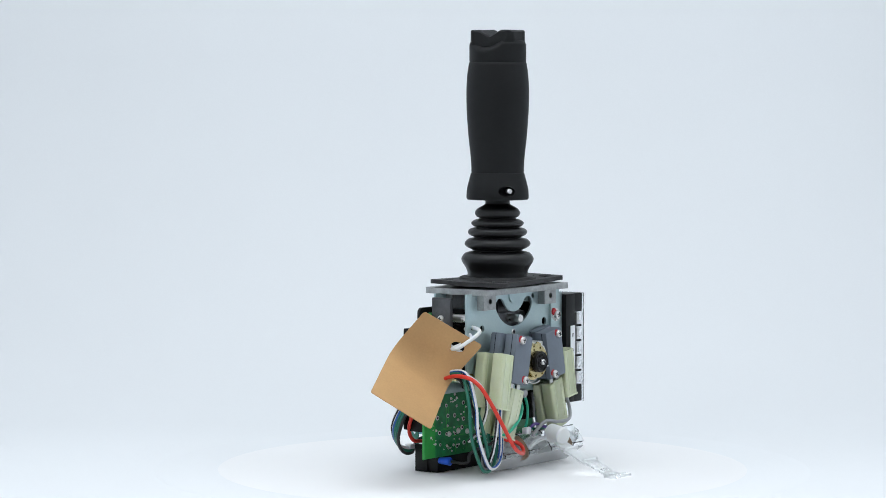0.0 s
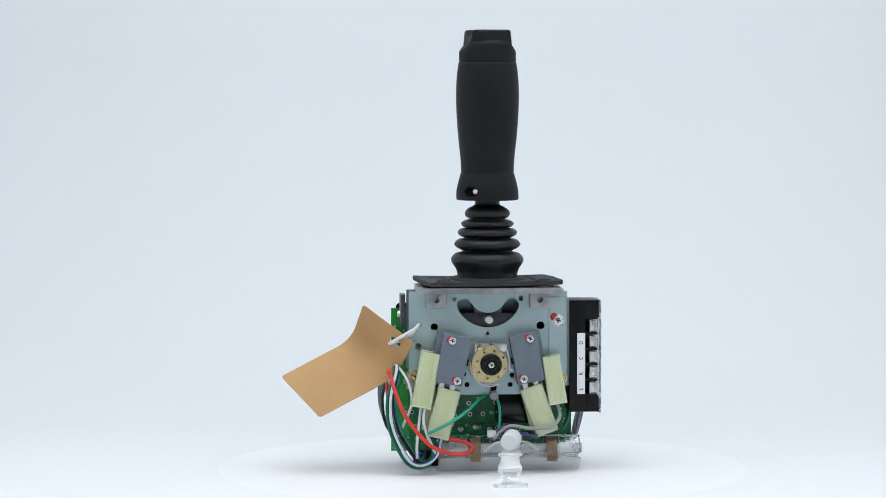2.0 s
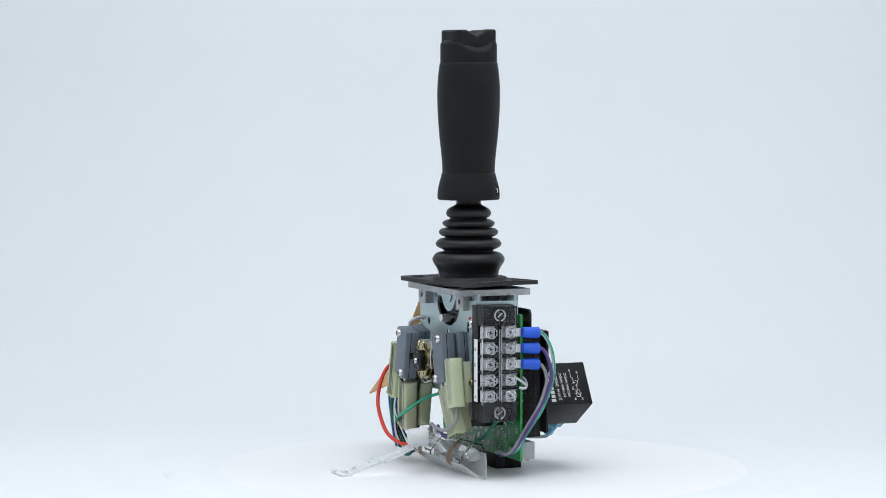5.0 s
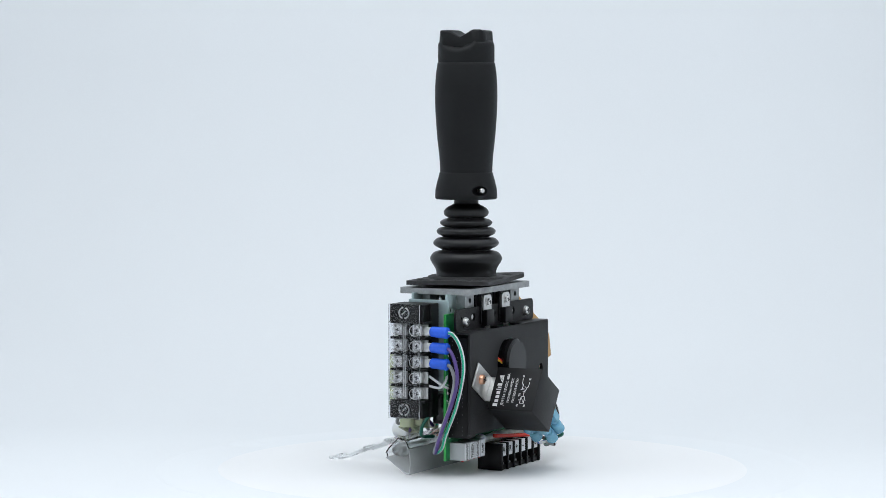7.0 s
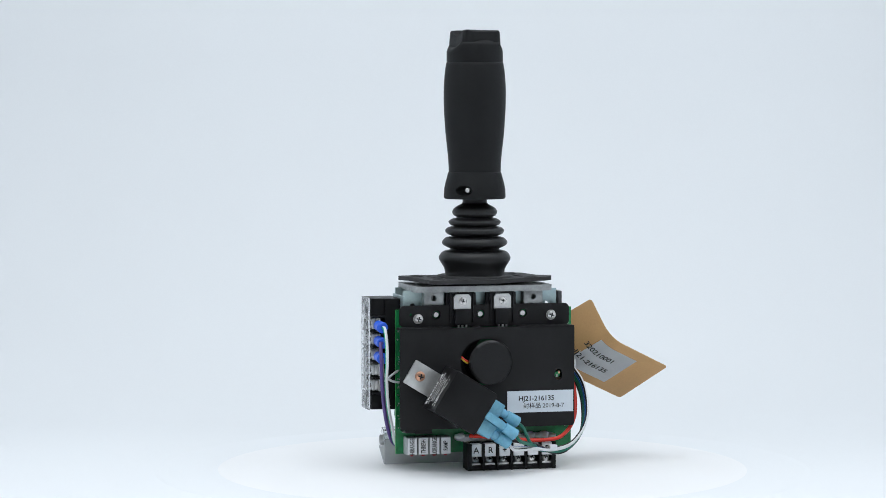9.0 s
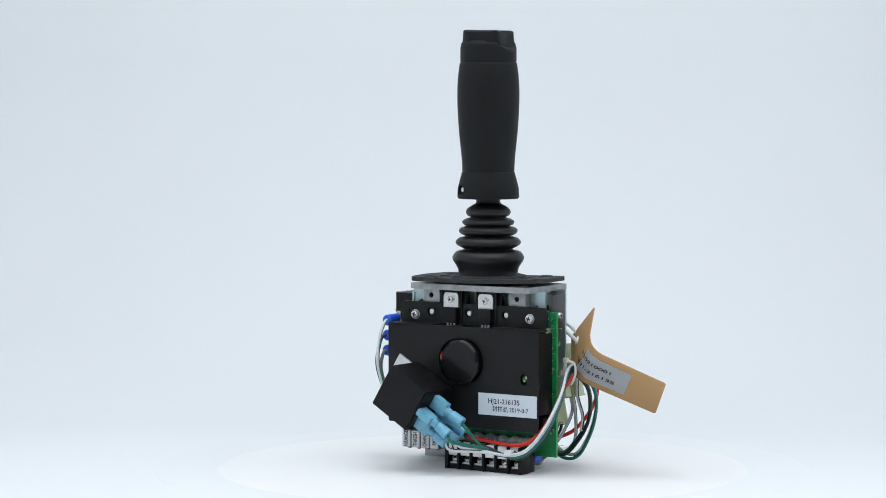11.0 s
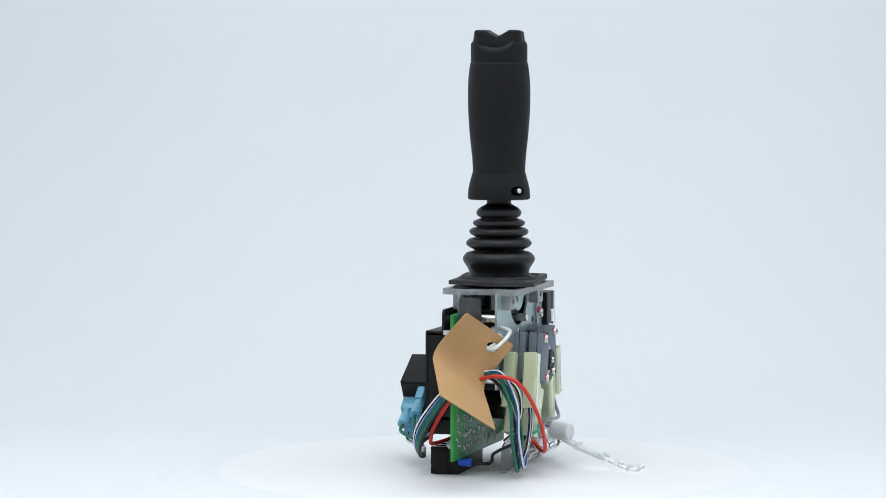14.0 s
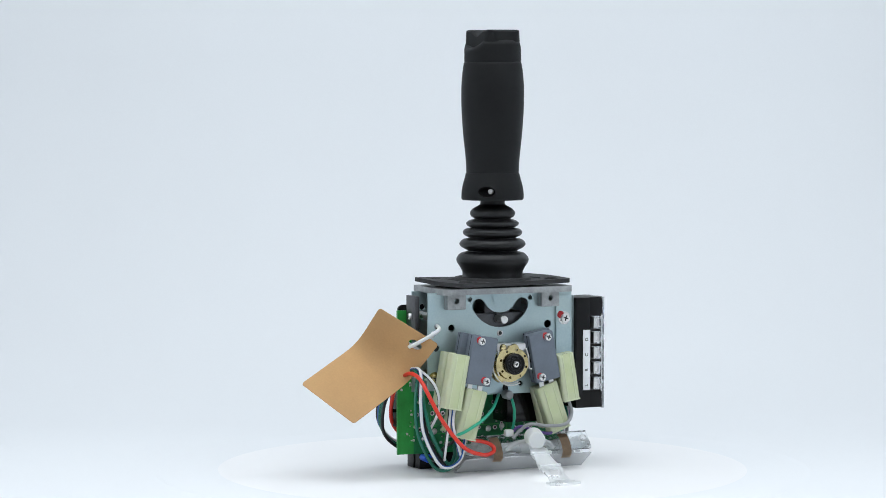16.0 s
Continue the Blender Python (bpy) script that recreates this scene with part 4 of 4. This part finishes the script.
def pots_and_strip(j):
    for k, w in enumerate(("HIRANGE", "THRESH", "LORANGE", "RAMP")):
        u = 47.2 - 7.3 * k
        tp = part("trimmer_pot", boxed(u - 3.3, u + 3.3, 13.9, 24.3, 10.6, 21.6, bevel=0.4), POT, j, "small trimmer with a white lettered label", smooth=True)
        part("label", boxed(u - 3.0, u + 3.0, 24.3, 24.55, 11.0, 21.2, bevel=0.0), WHITE, tp)
        text(w, 4.2, place((u, 24.65, 16.1), (0, 0, 1), (1, 0, 0)), INK_AND_SHADE, tp, "black label lettering", 0.58)
        part("adjuster", rod((u - 0.5, 21, 9.6), (u - 0.5, 21, 10.8), 1.0), RED_INK, tp, smooth=True)
    ts = part("terminal_strip", boxed(-44.6, 11.6, 14.0, 22.0, 0.2, 17.4, bevel=0.5), BLACK, j, "black six-way barrier terminal strip under the board", smooth=True)
    w = (11.6 + 44.6) / 6
    for k in range(7):
        u = 11.6 - w * k
        part("divider", boxed(u - (1.6 if k == 0 else 0.8), u + (1.6 if k == 6 else 0.8), 21.5, 31.4, 0.2, 17.4, bevel=0.4), BLACK, ts, smooth=True)
    for k in range(6):
        u = 11.6 - w * (k + 0.5)
        part("ledge", boxed(u - 4.0, u + 4.0, 21.5, 30.2, 0.3, 3.2, bevel=0.2), BLACK, ts)
        ct = part("contact", boxed(u - 3.2, u + 3.2, 21.8, 29.0, 3.4, 4.6, bevel=0.2), TAB, ts)
        screw(ct, (u, 26.0, 6.0), (0, 0.75, 0.66), 2.6, STEEL)
        part("label", boxed(u - 3.5, u + 3.5, 22.5, 30.3, 9.0, 16.9, bevel=0.2), WHITE, ts)
        if k != 4:
            text("AR+- B"[k], 5.4, place((u, 30.4, 12.9), (-1, 0, 0), (0, 0, 1)), INK_AND_SHADE, ts, "black letter")
    # blob of glue over the strip
    bm = bmesh.new()
    rng = random.Random(8)
    for k in range(14):
        u = 14 - 4.6 * k
        b = bmesh.new()
        bmesh.ops.create_icosphere(b, subdivisions=2, radius=1)
        for v in b.verts:
            v.co *= 1 + rng.uniform(-0.16, 0.16)
        bmesh.ops.transform(b, matrix=Matrix.Translation((u, 17.5, 19.5 + rng.uniform(-1, 1))) @ Matrix.Diagonal((4.2, 3.2, 2.8, 1)), verts=b.verts)
        join(bm, b)
    tagged(part("hot_glue", bm, MILKY, ts, "milky hot glue beads", smooth="all"), kind="stuff")
    return ts


def wire(j, mat, pts, r=1.0, second=None, name="wire", label=""):
    return part(name, tube(pts, r, stripe=second is not None), mat, j, label, smooth="all", mats=(second,) if second else ())


def wiring(j, ends):
    # bundle: from the relay connectors and strip, round the board's edge, through a tie, then down in loops at the front
    tails = [
        (W_WHITE, W_BLACK, "white and black striped wire", [(-56.0, -17, 65.0), (-51.5, -26, 57), (-50, -28.5, 45), (-55, -27, 32), (-58, -20, 24)]),
        (W_WHITE, W_BLUE, "white and blue striped wire", [(-58.6, -19, 66), (-63.0, -29.5, 48), (-61.2, -30, 29), (-52, -30, 10.6), (-44, -29.2, 6.6), (-35.2, -28, 11), (-31.8, -27, 22), (-31, -26.4, 31)]),
        (W_GREEN, None, "dark green wire", [(-60, -17, 64), (-65.0, -26, 47), (-63.4, -26.5, 28), (-54.5, -26.5, 9.5), (-46.5, -25.6, 4.4), (-38, -24.4, 7), (-35, -25, 17), (-38, -25.4, 28)]),
        (W_GREEN, None, "dark green wire", [(-57, -18, 62), (-60, -27, 48), (-57, -31, 30), (-46, -27, 12), (-40, -23, 8), (-36, -21, 14), (-37, -20, 28)]),
        (W_BLACK, None, "black wire", [(-57, -14, 61), (-61, -24, 49), (-58, -28, 28), (-48, -25, 11), (-41, -22, 7), (-33, -21, 13)]),
    ]
    for i, (a, b, lab, tail) in enumerate(tails):
        e, d = ends[(3, 4, 0, 1, 2)[i]]
        lift = 2.1 * (2 - i)
        pts = [e, e + d * 5 + Vector((0, 0, -1.5)), Vector((-25 - i, 45.5 - 0.8 * i, 15.0 + 0.5 * i)), Vector((-40.5 - 0.3 * i, 38.8 - 0.5 * i, 12.4 + lift * 0.3)),
               Vector((-54.5 + 0.8 * i, 38.5 - 0.4 * i, 15.5 + lift * 0.6)), Vector((-65.0 + 0.7 * i, 34.0 - 0.6 * i, 28 + lift)), Vector((-67.5 + 0.4 * i, 20, 47 + lift)), Vector((-63.0, 6, 61.0 + lift * 0.6)), Vector((-60, -6, 65.5 + lift * 0.4))]
        wire(j, a, [*pts, *tail], 1.1, b, label=lab)
    wire(j, W_RED, [(10, 25, 22), (-16, 27, 19.5), (-36, 31, 18.5), (-50, 30, 21), (-60, 24, 33), (-63.5, 9, 54), (-63.5, -8, 63.5), (-63.5, -22, 64.6), (-62.6, -31, 60.5), (-60.2, -37, 52), (-53.4, -42, 37), (-39.3, -41.4, 20.6),
                    (-24, -36.5, 14.4), (-14.5, -31, 14.6), (-12.2, -27.5, 17.6), (-17, -25.6, 20.6), (-27, -25.5, 22.8), (-34, -25, 27)], 1.25, label="thick red wire")
    wire(j, W_WHITE, [(-44, -32, 46), (-45.5, -33, 36), (-47, -31.5, 20), (-46.5, -28, 11)], 1.1, W_BLACK, label="white and black striped wire")
    wire(j, W_WHITE, [(-41.5, -33, 46), (-43, -33.5, 34), (-38, -30, 20), (-34, -26, 12)], 1.1, W_BLUE, label="white and blue striped wire")
    part("cable_tie", tube([(-59, 1, 70.5), (-65.5, 1, 69), (-66.6, 1.4, 62), (-63, 1.8, 56.0), (-58.5, 1.6, 61), (-59, 1, 70.5)], 0.8), MILKY, j, "white nylon cable tie round the wires", smooth="all")
    part("tie_head", boxed(-61.2, -58.0, -0.6, 2.8, 69.4, 72.4, bevel=0.6), MILKY, j, smooth=True)
    part("tie_head", boxed(-43.6, -38.6, 36.5, 41.0, 13.2, 16.4, bevel=0.6), MILKY, j, "white cable tie head", smooth=True)
    # front leads
    wire(j, W_TEAL, [(-2, -13.6, 48.6), (-5.5, -19, 47.6), (-10, -25.5, 44.8), (-15, -30, 40.8), (-24, -34, 35), (-36, -35.5, 29), (-40, -32, 27)], 1.0, label="light green wire")
    wire(j, W_TEAL, [(4.8, -18, 47), (6.3, -19, 40), (6.2, -19, 32), (5.4, -18, 26)], 0.9, label="light green wire")
    wire(j, W_GREY, [(42, -24, 45), (43.5, -26, 36), (37, -30, 30), (24, -31, 29.5), (12, -30, 31), (6, -28, 27), (2, -26, 22)], 1.1, label="grey wire")
    wire(j, W_PURPLE, [(34, -22, 27), (28, -26, 24), (18, -26, 26), (8, -24, 29), (3, -22, 25)], 1.0, label="purple wire")
    wire(j, W_GREEN, [(52, 4, 42), (51, -4, 33), (47, -8, 26), (40, -10, 23), (30, -8, 22)], 1.1, label="dark green wire")
    part("nylon_clip", boxed(-2.0, 3.6, -24.5, -20.5, 23, 27.4, bevel=1.0), MILKY, j, "white nylon clip", smooth=True)
    # leads from the side terminal block
    wire(j, W_WHITE, [(65.4, 18.6, 91.6), (64.8, 23.5, 90.6), (64.8, 28.6, 82.7), (65.0, 30.9, 71.3), (65.1, 29.3, 58.8), (62.8, 23.8, 43), (58.0, 14.9, 27), (56.1, 11.6, 19), (52, 6, 15), (44, 1, 15)],
         1.15, W_TEAL, label="white and pale green striped wire")
    wire(j, W_PURPLE, [(65.4, 18.6, 81.9), (67.3, 22.6, 81.0), (67.6, 26.3, 74), (67.9, 28, 63.8), (66.6, 24.9, 51.8), (63.2, 17.3, 36.1), (58.6, 10.0, 22.1), (54.6, 6.4, 15.8), (48, 2, 14)],
         1.15, label="purple wire")
    wire(j, W_GREY, [(65.4, 18.6, 72.1), (66.4, 22.6, 70.6), (66.6, 25.4, 63), (66.2, 24.0, 55), (64.4, 20.5, 44.5), (61.2, 14.6, 33), (57.6, 8.4, 20.6), (53, 4.6, 15.2), (46, 1, 16)],
         1.1, label="grey wire")
    wire(j, W_WHITE, [(63, 6, 58), (62, 13, 57), (58, 15, 61), (53, 13, 64)], 0.8, label="white wire")
    wire(j, W_WHITE, [(63, 6, 64), (62, 12, 60), (58, 15, 57), (53, 14, 56)], 0.8, label="white wire")
    # blue ferrule and black lead below the board
    fr = part("ferrule", add_rod(bmesh.new(), (-43, 14, 7.9), (-42, 5.6, 7.8), 2.0, 2.7, 16, 0.4), BLUE, j, "blue crimp ferrule", smooth=True)
    wire(fr, W_BLACK, [(-42, 5, 7.8), (-41, -4, 7.4), (-40, -7, 9), (-40, -8, 13.5), (-40, -16, 18), (-39, -25, 22), (-37, -31, 28)], 1.0, label="black wire")


def joystick():
    j = thing("joystick", "tall industrial joystick with black grip and exposed wired electronics", "joystick")
    grip(j)
    boot(j)
    plates(j)
    front_plate(j)
    switches(j)
    sleeves(j)
    board(j)
    rear_side(j)
    ends = relay(j)
    terminal_block(j)
    pots_and_strip(j)
    wiring(j, ends)
    return j


# ---- clear plastic holder lying at the foot of the joystick ----
def clear_holder():
    h = thing("plastic_holder", "clear plastic holder with milky cap at the joystick's foot", "holder")
    prof = [(-28.6, 13.2), (-28.2, 10.6), (-13.8, 0.6), (-10.8, 0.4), (-10.4, 9.0), (-11.0, 17.0), (-13.8, 22.6), (-19.5, 23.8), (-26.6, 16.6)]
    n = len(prof)
    cen = Vector((-18.5, 12.2))
    inner = [tuple(cen + (Vector(p) - cen) * 0.90) for p in prof]

    def walls(k0, k1, u0, u1):
        b = bmesh.new()
        idx = list(range(k0, k1 + 1))
        ring = [[b.verts.new((u, *loop[k % n])) for k in idx] for loop, u in ((prof, u0), (prof, u1), (inner, u1), (inner, u0))]
        for s in range(4):
            p, q = ring[s], ring[(s + 1) % 4]
            for k in range(len(idx) - 1):
                b.faces.new((p[k], p[k + 1], q[k + 1], q[k]))
        for k in (0, -1):
            b.faces.new([r[k] for r in ring])
        bmesh.ops.recalc_face_normals(b, faces=b.faces)
        bmesh.ops.bevel(b, geom=b.edges[:], offset=0.35, segments=1, affect="EDGES")
        return b

    part("clear_shell", walls(5, 7, -32, 57.0), CLEAR, h, "clear plastic shell").visible_shadow = False
    part("lower_wall", walls(1, 5, -32, 57.0), GREYBASE, h, "translucent grey lower wall").visible_shadow = False
    # upper front panels, parted where the bands pass
    for u0, u1 in ((-31.6, -14.0), (-5.6, 7.0), (19.0, 34.6), (43.0, 56.6)):
        part("front_panel", walls(7, 9, u0, u1), CLEAR, h, "clear front panel").visible_shadow = False
        part("panel_lip", walls(9, 10, u0 + 1.5, u1 - 1.5), CLEAR, h).visible_shadow = False
    b = bmesh.new()
    bmesh.ops.create_icosphere(b, subdivisions=3, radius=1)
    rng = random.Random(3)
    for v in b.verts:
        v.co *= 1 + 0.12 * math.sin(5 * v.co.x + 3 * v.co.z) + rng.uniform(-0.03, 0.03)
    bmesh.ops.transform(b, matrix=Matrix.Translation((51, -19.0, 15.5)) @ Matrix.Diagonal((6.5, 4.8, 4.4, 1)), verts=b.verts)
    part("moulded_plug", b, CLEAR, h, "lumpy clear moulded plug", smooth="all").visible_shadow = False
    for u in (-24, 52):
        part("moulded_eye", add_rod(bmesh.new(), (u, -24.0, 19.2), (u, -26.0, 20.6), 2.4, 2.0, 18, 0.3), FROST, h, smooth=True).visible_shadow = False
    line = [(-30, 2.2), (-22, 3.0), (-12, 2.4), (4, 2.2), (10, 3.4), (18, 3.6), (26, 2.2), (44, 2.4), (52, 3.2), (58, 2.4)]
    bm = bmesh.new()
    rings = []
    for u, r in line:
        rings.append([bm.verts.new((u, -19 + r * 1.6 * math.cos(2 * math.pi * k / 16), 15.5 + r * 1.3 * math.sin(2 * math.pi * k / 16))) for k in range(16)])
    for p, q in zip(rings, rings[1:]):
        for k in range(16):
            bm.faces.new((p[k], p[(k + 1) % 16], q[(k + 1) % 16], q[k]))
    bm.faces.new(rings[0][::-1])
    bm.faces.new(rings[-1])
    part("clear_tube", bm, FROST, h, smooth="all").visible_shadow = False
    for u in (-9.7, 38.6):
        b = bmesh.new()
        loop = [(-27.0, 8.0), (-29.0, 9.8), (-29.5, 12.0), (-29.2, 14.2), (-27.2, 17.6), (-24.4, 20.6), (-21.0, 22.6)]
        for (v0, z0), (v1, z1) in zip(loop, loop[1:]):
            vs = [b.verts.new(p) for p in ((u - 3.2, v0, z0), (u + 3.2, v0, z0), (u + 3.2, v1, z1), (u - 3.2, v1, z1))]
            b.faces.new(vs)
        bmesh.ops.solidify(b, geom=b.faces[:], thickness=0.8)
        part("brown_band", b, BROWN, h, "brown tape band")
    part("milky_cap", rod((13.0, -32.5, 23.5), (9.6, -45, 22.4), 6.0, 5.6, seg=28, cap=0.8), MILKY, h, "milky white plastic cap", smooth=True)
    part("cap_neck", rod((13.4, -28, 22), (13.0, -33, 23.2), 3.0), CLEAR, h, smooth=True).visible_shadow = False
    # flat clip, waving down to the ground
    def link(name, pts, w0, w1, parent, hole):
        mid = spline(pts, 5)
        b = bmesh.new()
        rows = []
        cols = (-1, -0.62, 0.62, 1)
        for i, p in enumerate(mid):
            f = i / (len(mid) - 1)
            w = w0 + (w1 - w0) * f + 0.5 * math.sin(f * 9)
            rows.append([b.verts.new(p + Vector((c * w, 0, 0.7 if abs(c) < 0.9 else 0))) for c in cols])
        for i, (p, q) in enumerate(zip(rows, rows[1:])):
            f = (i + 0.5) / (len(mid) - 1)
            for k in range(3):
                if k == 1 and hole[0] < f < hole[1]:
                    continue
                b.faces.new((p[k], p[k + 1], q[k + 1], q[k]))
        bmesh.ops.recalc_face_normals(b, faces=b.faces)
        bmesh.ops.solidify(b, geom=b.faces[:], thickness=1.5)
        o = part(name, b, FROST, parent, "clear flat plastic clip link", smooth=True)
        o.visible_shadow = False
        return o

    one = link("clip_link", [(11.5, -40, 18.8), (10.6, -46, 16.4), (9.6, -53, 13.4), (8.6, -61, 10.4), (7.8, -68, 8.2)], 5.2, 7.2, h, (2, 3))
    part("raised_pad", boxed(-4.6, 4.6, -7.5, 7.5, 0.4, 2.4, place((9.2, -55.5, 12.6), (1, 0.09, 0), (0.08, -1, -0.36)), bevel=0.8), FROST, one, smooth=True).visible_shadow = False
    two = link("clip_link", [(8.2, -65, 9.4), (7.8, -70, 7.8), (7.3, -76, 5.4), (6.9, -81, 3.4), (6.6, -85, 2.4)], 7.0, 6.0, h, (0.25, 0.6))
    for at in ((8.2, -66, 9.6), (9.9, -50, 15.4)):
        p = Vector(at)
        part("cross_bar", rod(p - Vector((7.4, 0, 0)), p + Vector((7.4, 0, 0)), 1.1, cap=0.3), FROST, two, smooth=True).visible_shadow = False
    ring = [(6.4 + x, -88.0 + y) for x, y in rounded(-10.4, 10.4, -4.4, 4.4, 2.2, 4)]
    gap = [(6.4 + x, -88.0 + y) for x, y in rounded(-8.6, 8.6, -2.4, 2.4, 1.2, 4)]
    loop = sheet(ring, [gap], 0.9, 2.5)
    bmesh.ops.transform(loop, matrix=Matrix(((1, 0, 0, 0), (0, 0, 1, 0), (0, 1, 0, 0), (0, 0, 0, 1))), verts=loop.verts)
    part("end_loop", loop, FROST, two, "clear flat end loop", smooth=True).visible_shadow = False
    # arms from the cap back to the tube
    for u0, u1 in ((9, -4), (17, 30)):
        o = part("cap_arm", tube([(u0, -33, 21), ((u0 + u1) / 2, -30, 19.5), (u1, -28, 15)], 1.3), FROST, h, smooth="all")
        o.visible_shadow = False
    return h


# ---- kraft tag and the tie it hangs from ----
def kraft_tag():
    g = thing("cardboard_tag", "curled brown kraft card tag with white label on its back", "tag")
    T, P1, A = Vector((-79.1, -2.1, 105.4)), Vector((-86.0, 18.0, 81.5)), Vector((-131.0, -1.2, 60.2))
    R, P2, B = Vector((-48.4, -24.0, 83.2)), Vector((-59.5, -6.0, 59.5)), Vector((-107.5, -29.0, 37.4))

    def edge(a, b, c, t):
        k, lo, hi = 0.36, 0.22, 0.50
        p0, p1 = a.lerp(b, lo / k), b.lerp(c, (hi - k) / (1 - k))
        if t < lo:
            return a.lerp(b, t / k)
        if t > hi:
            return b.lerp(c, (t - k) / (1 - k))
        f = (t - lo) / (hi - lo)
        return p0 * (1 - f) ** 2 + b * 2 * f * (1 - f) + p1 * f * f

    def at(s, t):
        return edge(T, P1, A, t).lerp(edge(R, P2, B, t), s)

    bm = bmesh.new()
    ns, nt = 44, 72
    W, H, rad = 43.0, 73.0, 1.8
    par = {}
    for i in range(ns + 1):
        for k in range(nt + 1):
            x, y = W * i / ns, H * k / nt
            cx, cy = min(max(x, rad), W - rad), min(max(y, rad), H - rad)
            q = math.hypot(x - cx, y - cy)
            if abs(x - cx) > 1e-6 and abs(y - cy) > 1e-6 and q > rad:
                x, y = cx + (x - cx) * rad / q, cy + (y - cy) * rad / q
            par[i, k] = (x / W, y / H)

    def slot(s, t):
        return ((s - 0.73) / 0.105) ** 2 + ((t - 0.10) / 0.034) ** 2

    gone, kept = set(), []
    for i in range(ns):
        for k in range(nt):
            quad = [(i, k), (i + 1, k), (i + 1, k + 1), (i, k + 1)]
            if slot((i + 0.5) / ns, (k + 0.5) / nt) < 1:
                gone.update(quad)
            else:
                kept.append(quad)
    border = gone & {c for quad in kept for c in quad}
    for c in border:
        s, t = par[c]
        f = math.sqrt(slot(s, t))
        par[c] = (0.73 + (s - 0.73) / f, 0.10 + (t - 0.10) / f)
    used = {c for quad in kept for c in quad}
    vert = {c: bm.verts.new(at(*par[c])) for c in sorted(used)}
    for quad in kept:
        bm.faces.new([vert[c] for c in quad])
    bmesh.ops.recalc_face_normals(bm, faces=bm.faces)
    bmesh.ops.solidify(bm, geom=bm.faces[:], thickness=0.5)
    card = part("card", bm, KRAFT, g, smooth=True)
    # label on the back
    lb = bmesh.new()
    back = lambda s, t, h: at(s, t) + side * h
    side = (at(0.5, 0.7) - at(0.5, 0.5)).cross(at(0.6, 0.6) - at(0.4, 0.6)).normalized()
    if side.y < 0:
        side = -side
    s0, s1, t0, t1 = 0.17, 0.84, 0.10, 0.745
    gr = [[lb.verts.new(back(s0 + (s1 - s0) * i / 6, t0 + (t1 - t0) * k / 30, 0.75)) for k in range(31)] for i in range(7)]
    for i in range(6):
        for k in range(30):
            lb.faces.new((gr[i][k], gr[i + 1][k], gr[i + 1][k + 1], gr[i][k + 1]))
    bmesh.ops.solidify(lb, geom=lb.faces[:], thickness=0.15)
    label = part("label", lb, WHITE, g, "white sticker with printed numbers", smooth=True)

    def bent(words, size, s, t):
        cu = bpy.data.curves.new("text", "FONT")
        cu.body, cu.size, cu.align_x, cu.align_y, cu.extrude, cu.offset = words, size, "CENTER", "CENTER", 0.03, 0.012 * size
        tmp = new("text", cu)
        bpy.context.view_layer.update()
        me = bpy.data.meshes.new_from_object(tmp.evaluated_get(bpy.context.evaluated_depsgraph_get()))
        bpy.data.objects.remove(tmp)
        b = bmesh.new()
        b.from_mesh(me)
        for v in b.verts:
            x, y, h = v.co
            v.co = back(s - y / 45.0, t + x / 72.0, 1.05 + h)
        part("writing", b, INK_AND_SHADE, label, "black printed number")

    bent("320210001", 5.5, 0.40, 0.44)
    bent("HJ21-216135", 5.5, 0.63, 0.45)
    tie = thing("tag_tie", "white nylon tie holding the card tag to the plate", "cable tie")
    hole = at(0.73, 0.10)
    part("loop", tube([(-44.6, -9, 93.2), (-44.6, -14, 93.6), (-48, -21, 91), hole + Vector((-1.5, -3.5, 0.5)), hole + Vector((-2.0, 2.5, -1.0)), (-50.5, -16, 86.5), (-47, -12.0, 90), (-44.6, -8, 92.8)], 1.25), MILKY, tie, smooth="all")
    return g, tie


TABLE = turntable()
STICK = joystick()
HOLDER = clear_holder()
TAG, TIE = kraft_tag()


def motions():
    """Everything on the disc turns with it, clockwise seen from above, at an even 24.28 degrees a second."""
    for ob in (TABLE, STICK, HOLDER, TAG, TIE):
        walk(ob, [(0.5 * k, pose(0, 0, 0, 0, 0, 52.81 - 24.279 * 0.5 * k)) for k in range(33)])


motions()
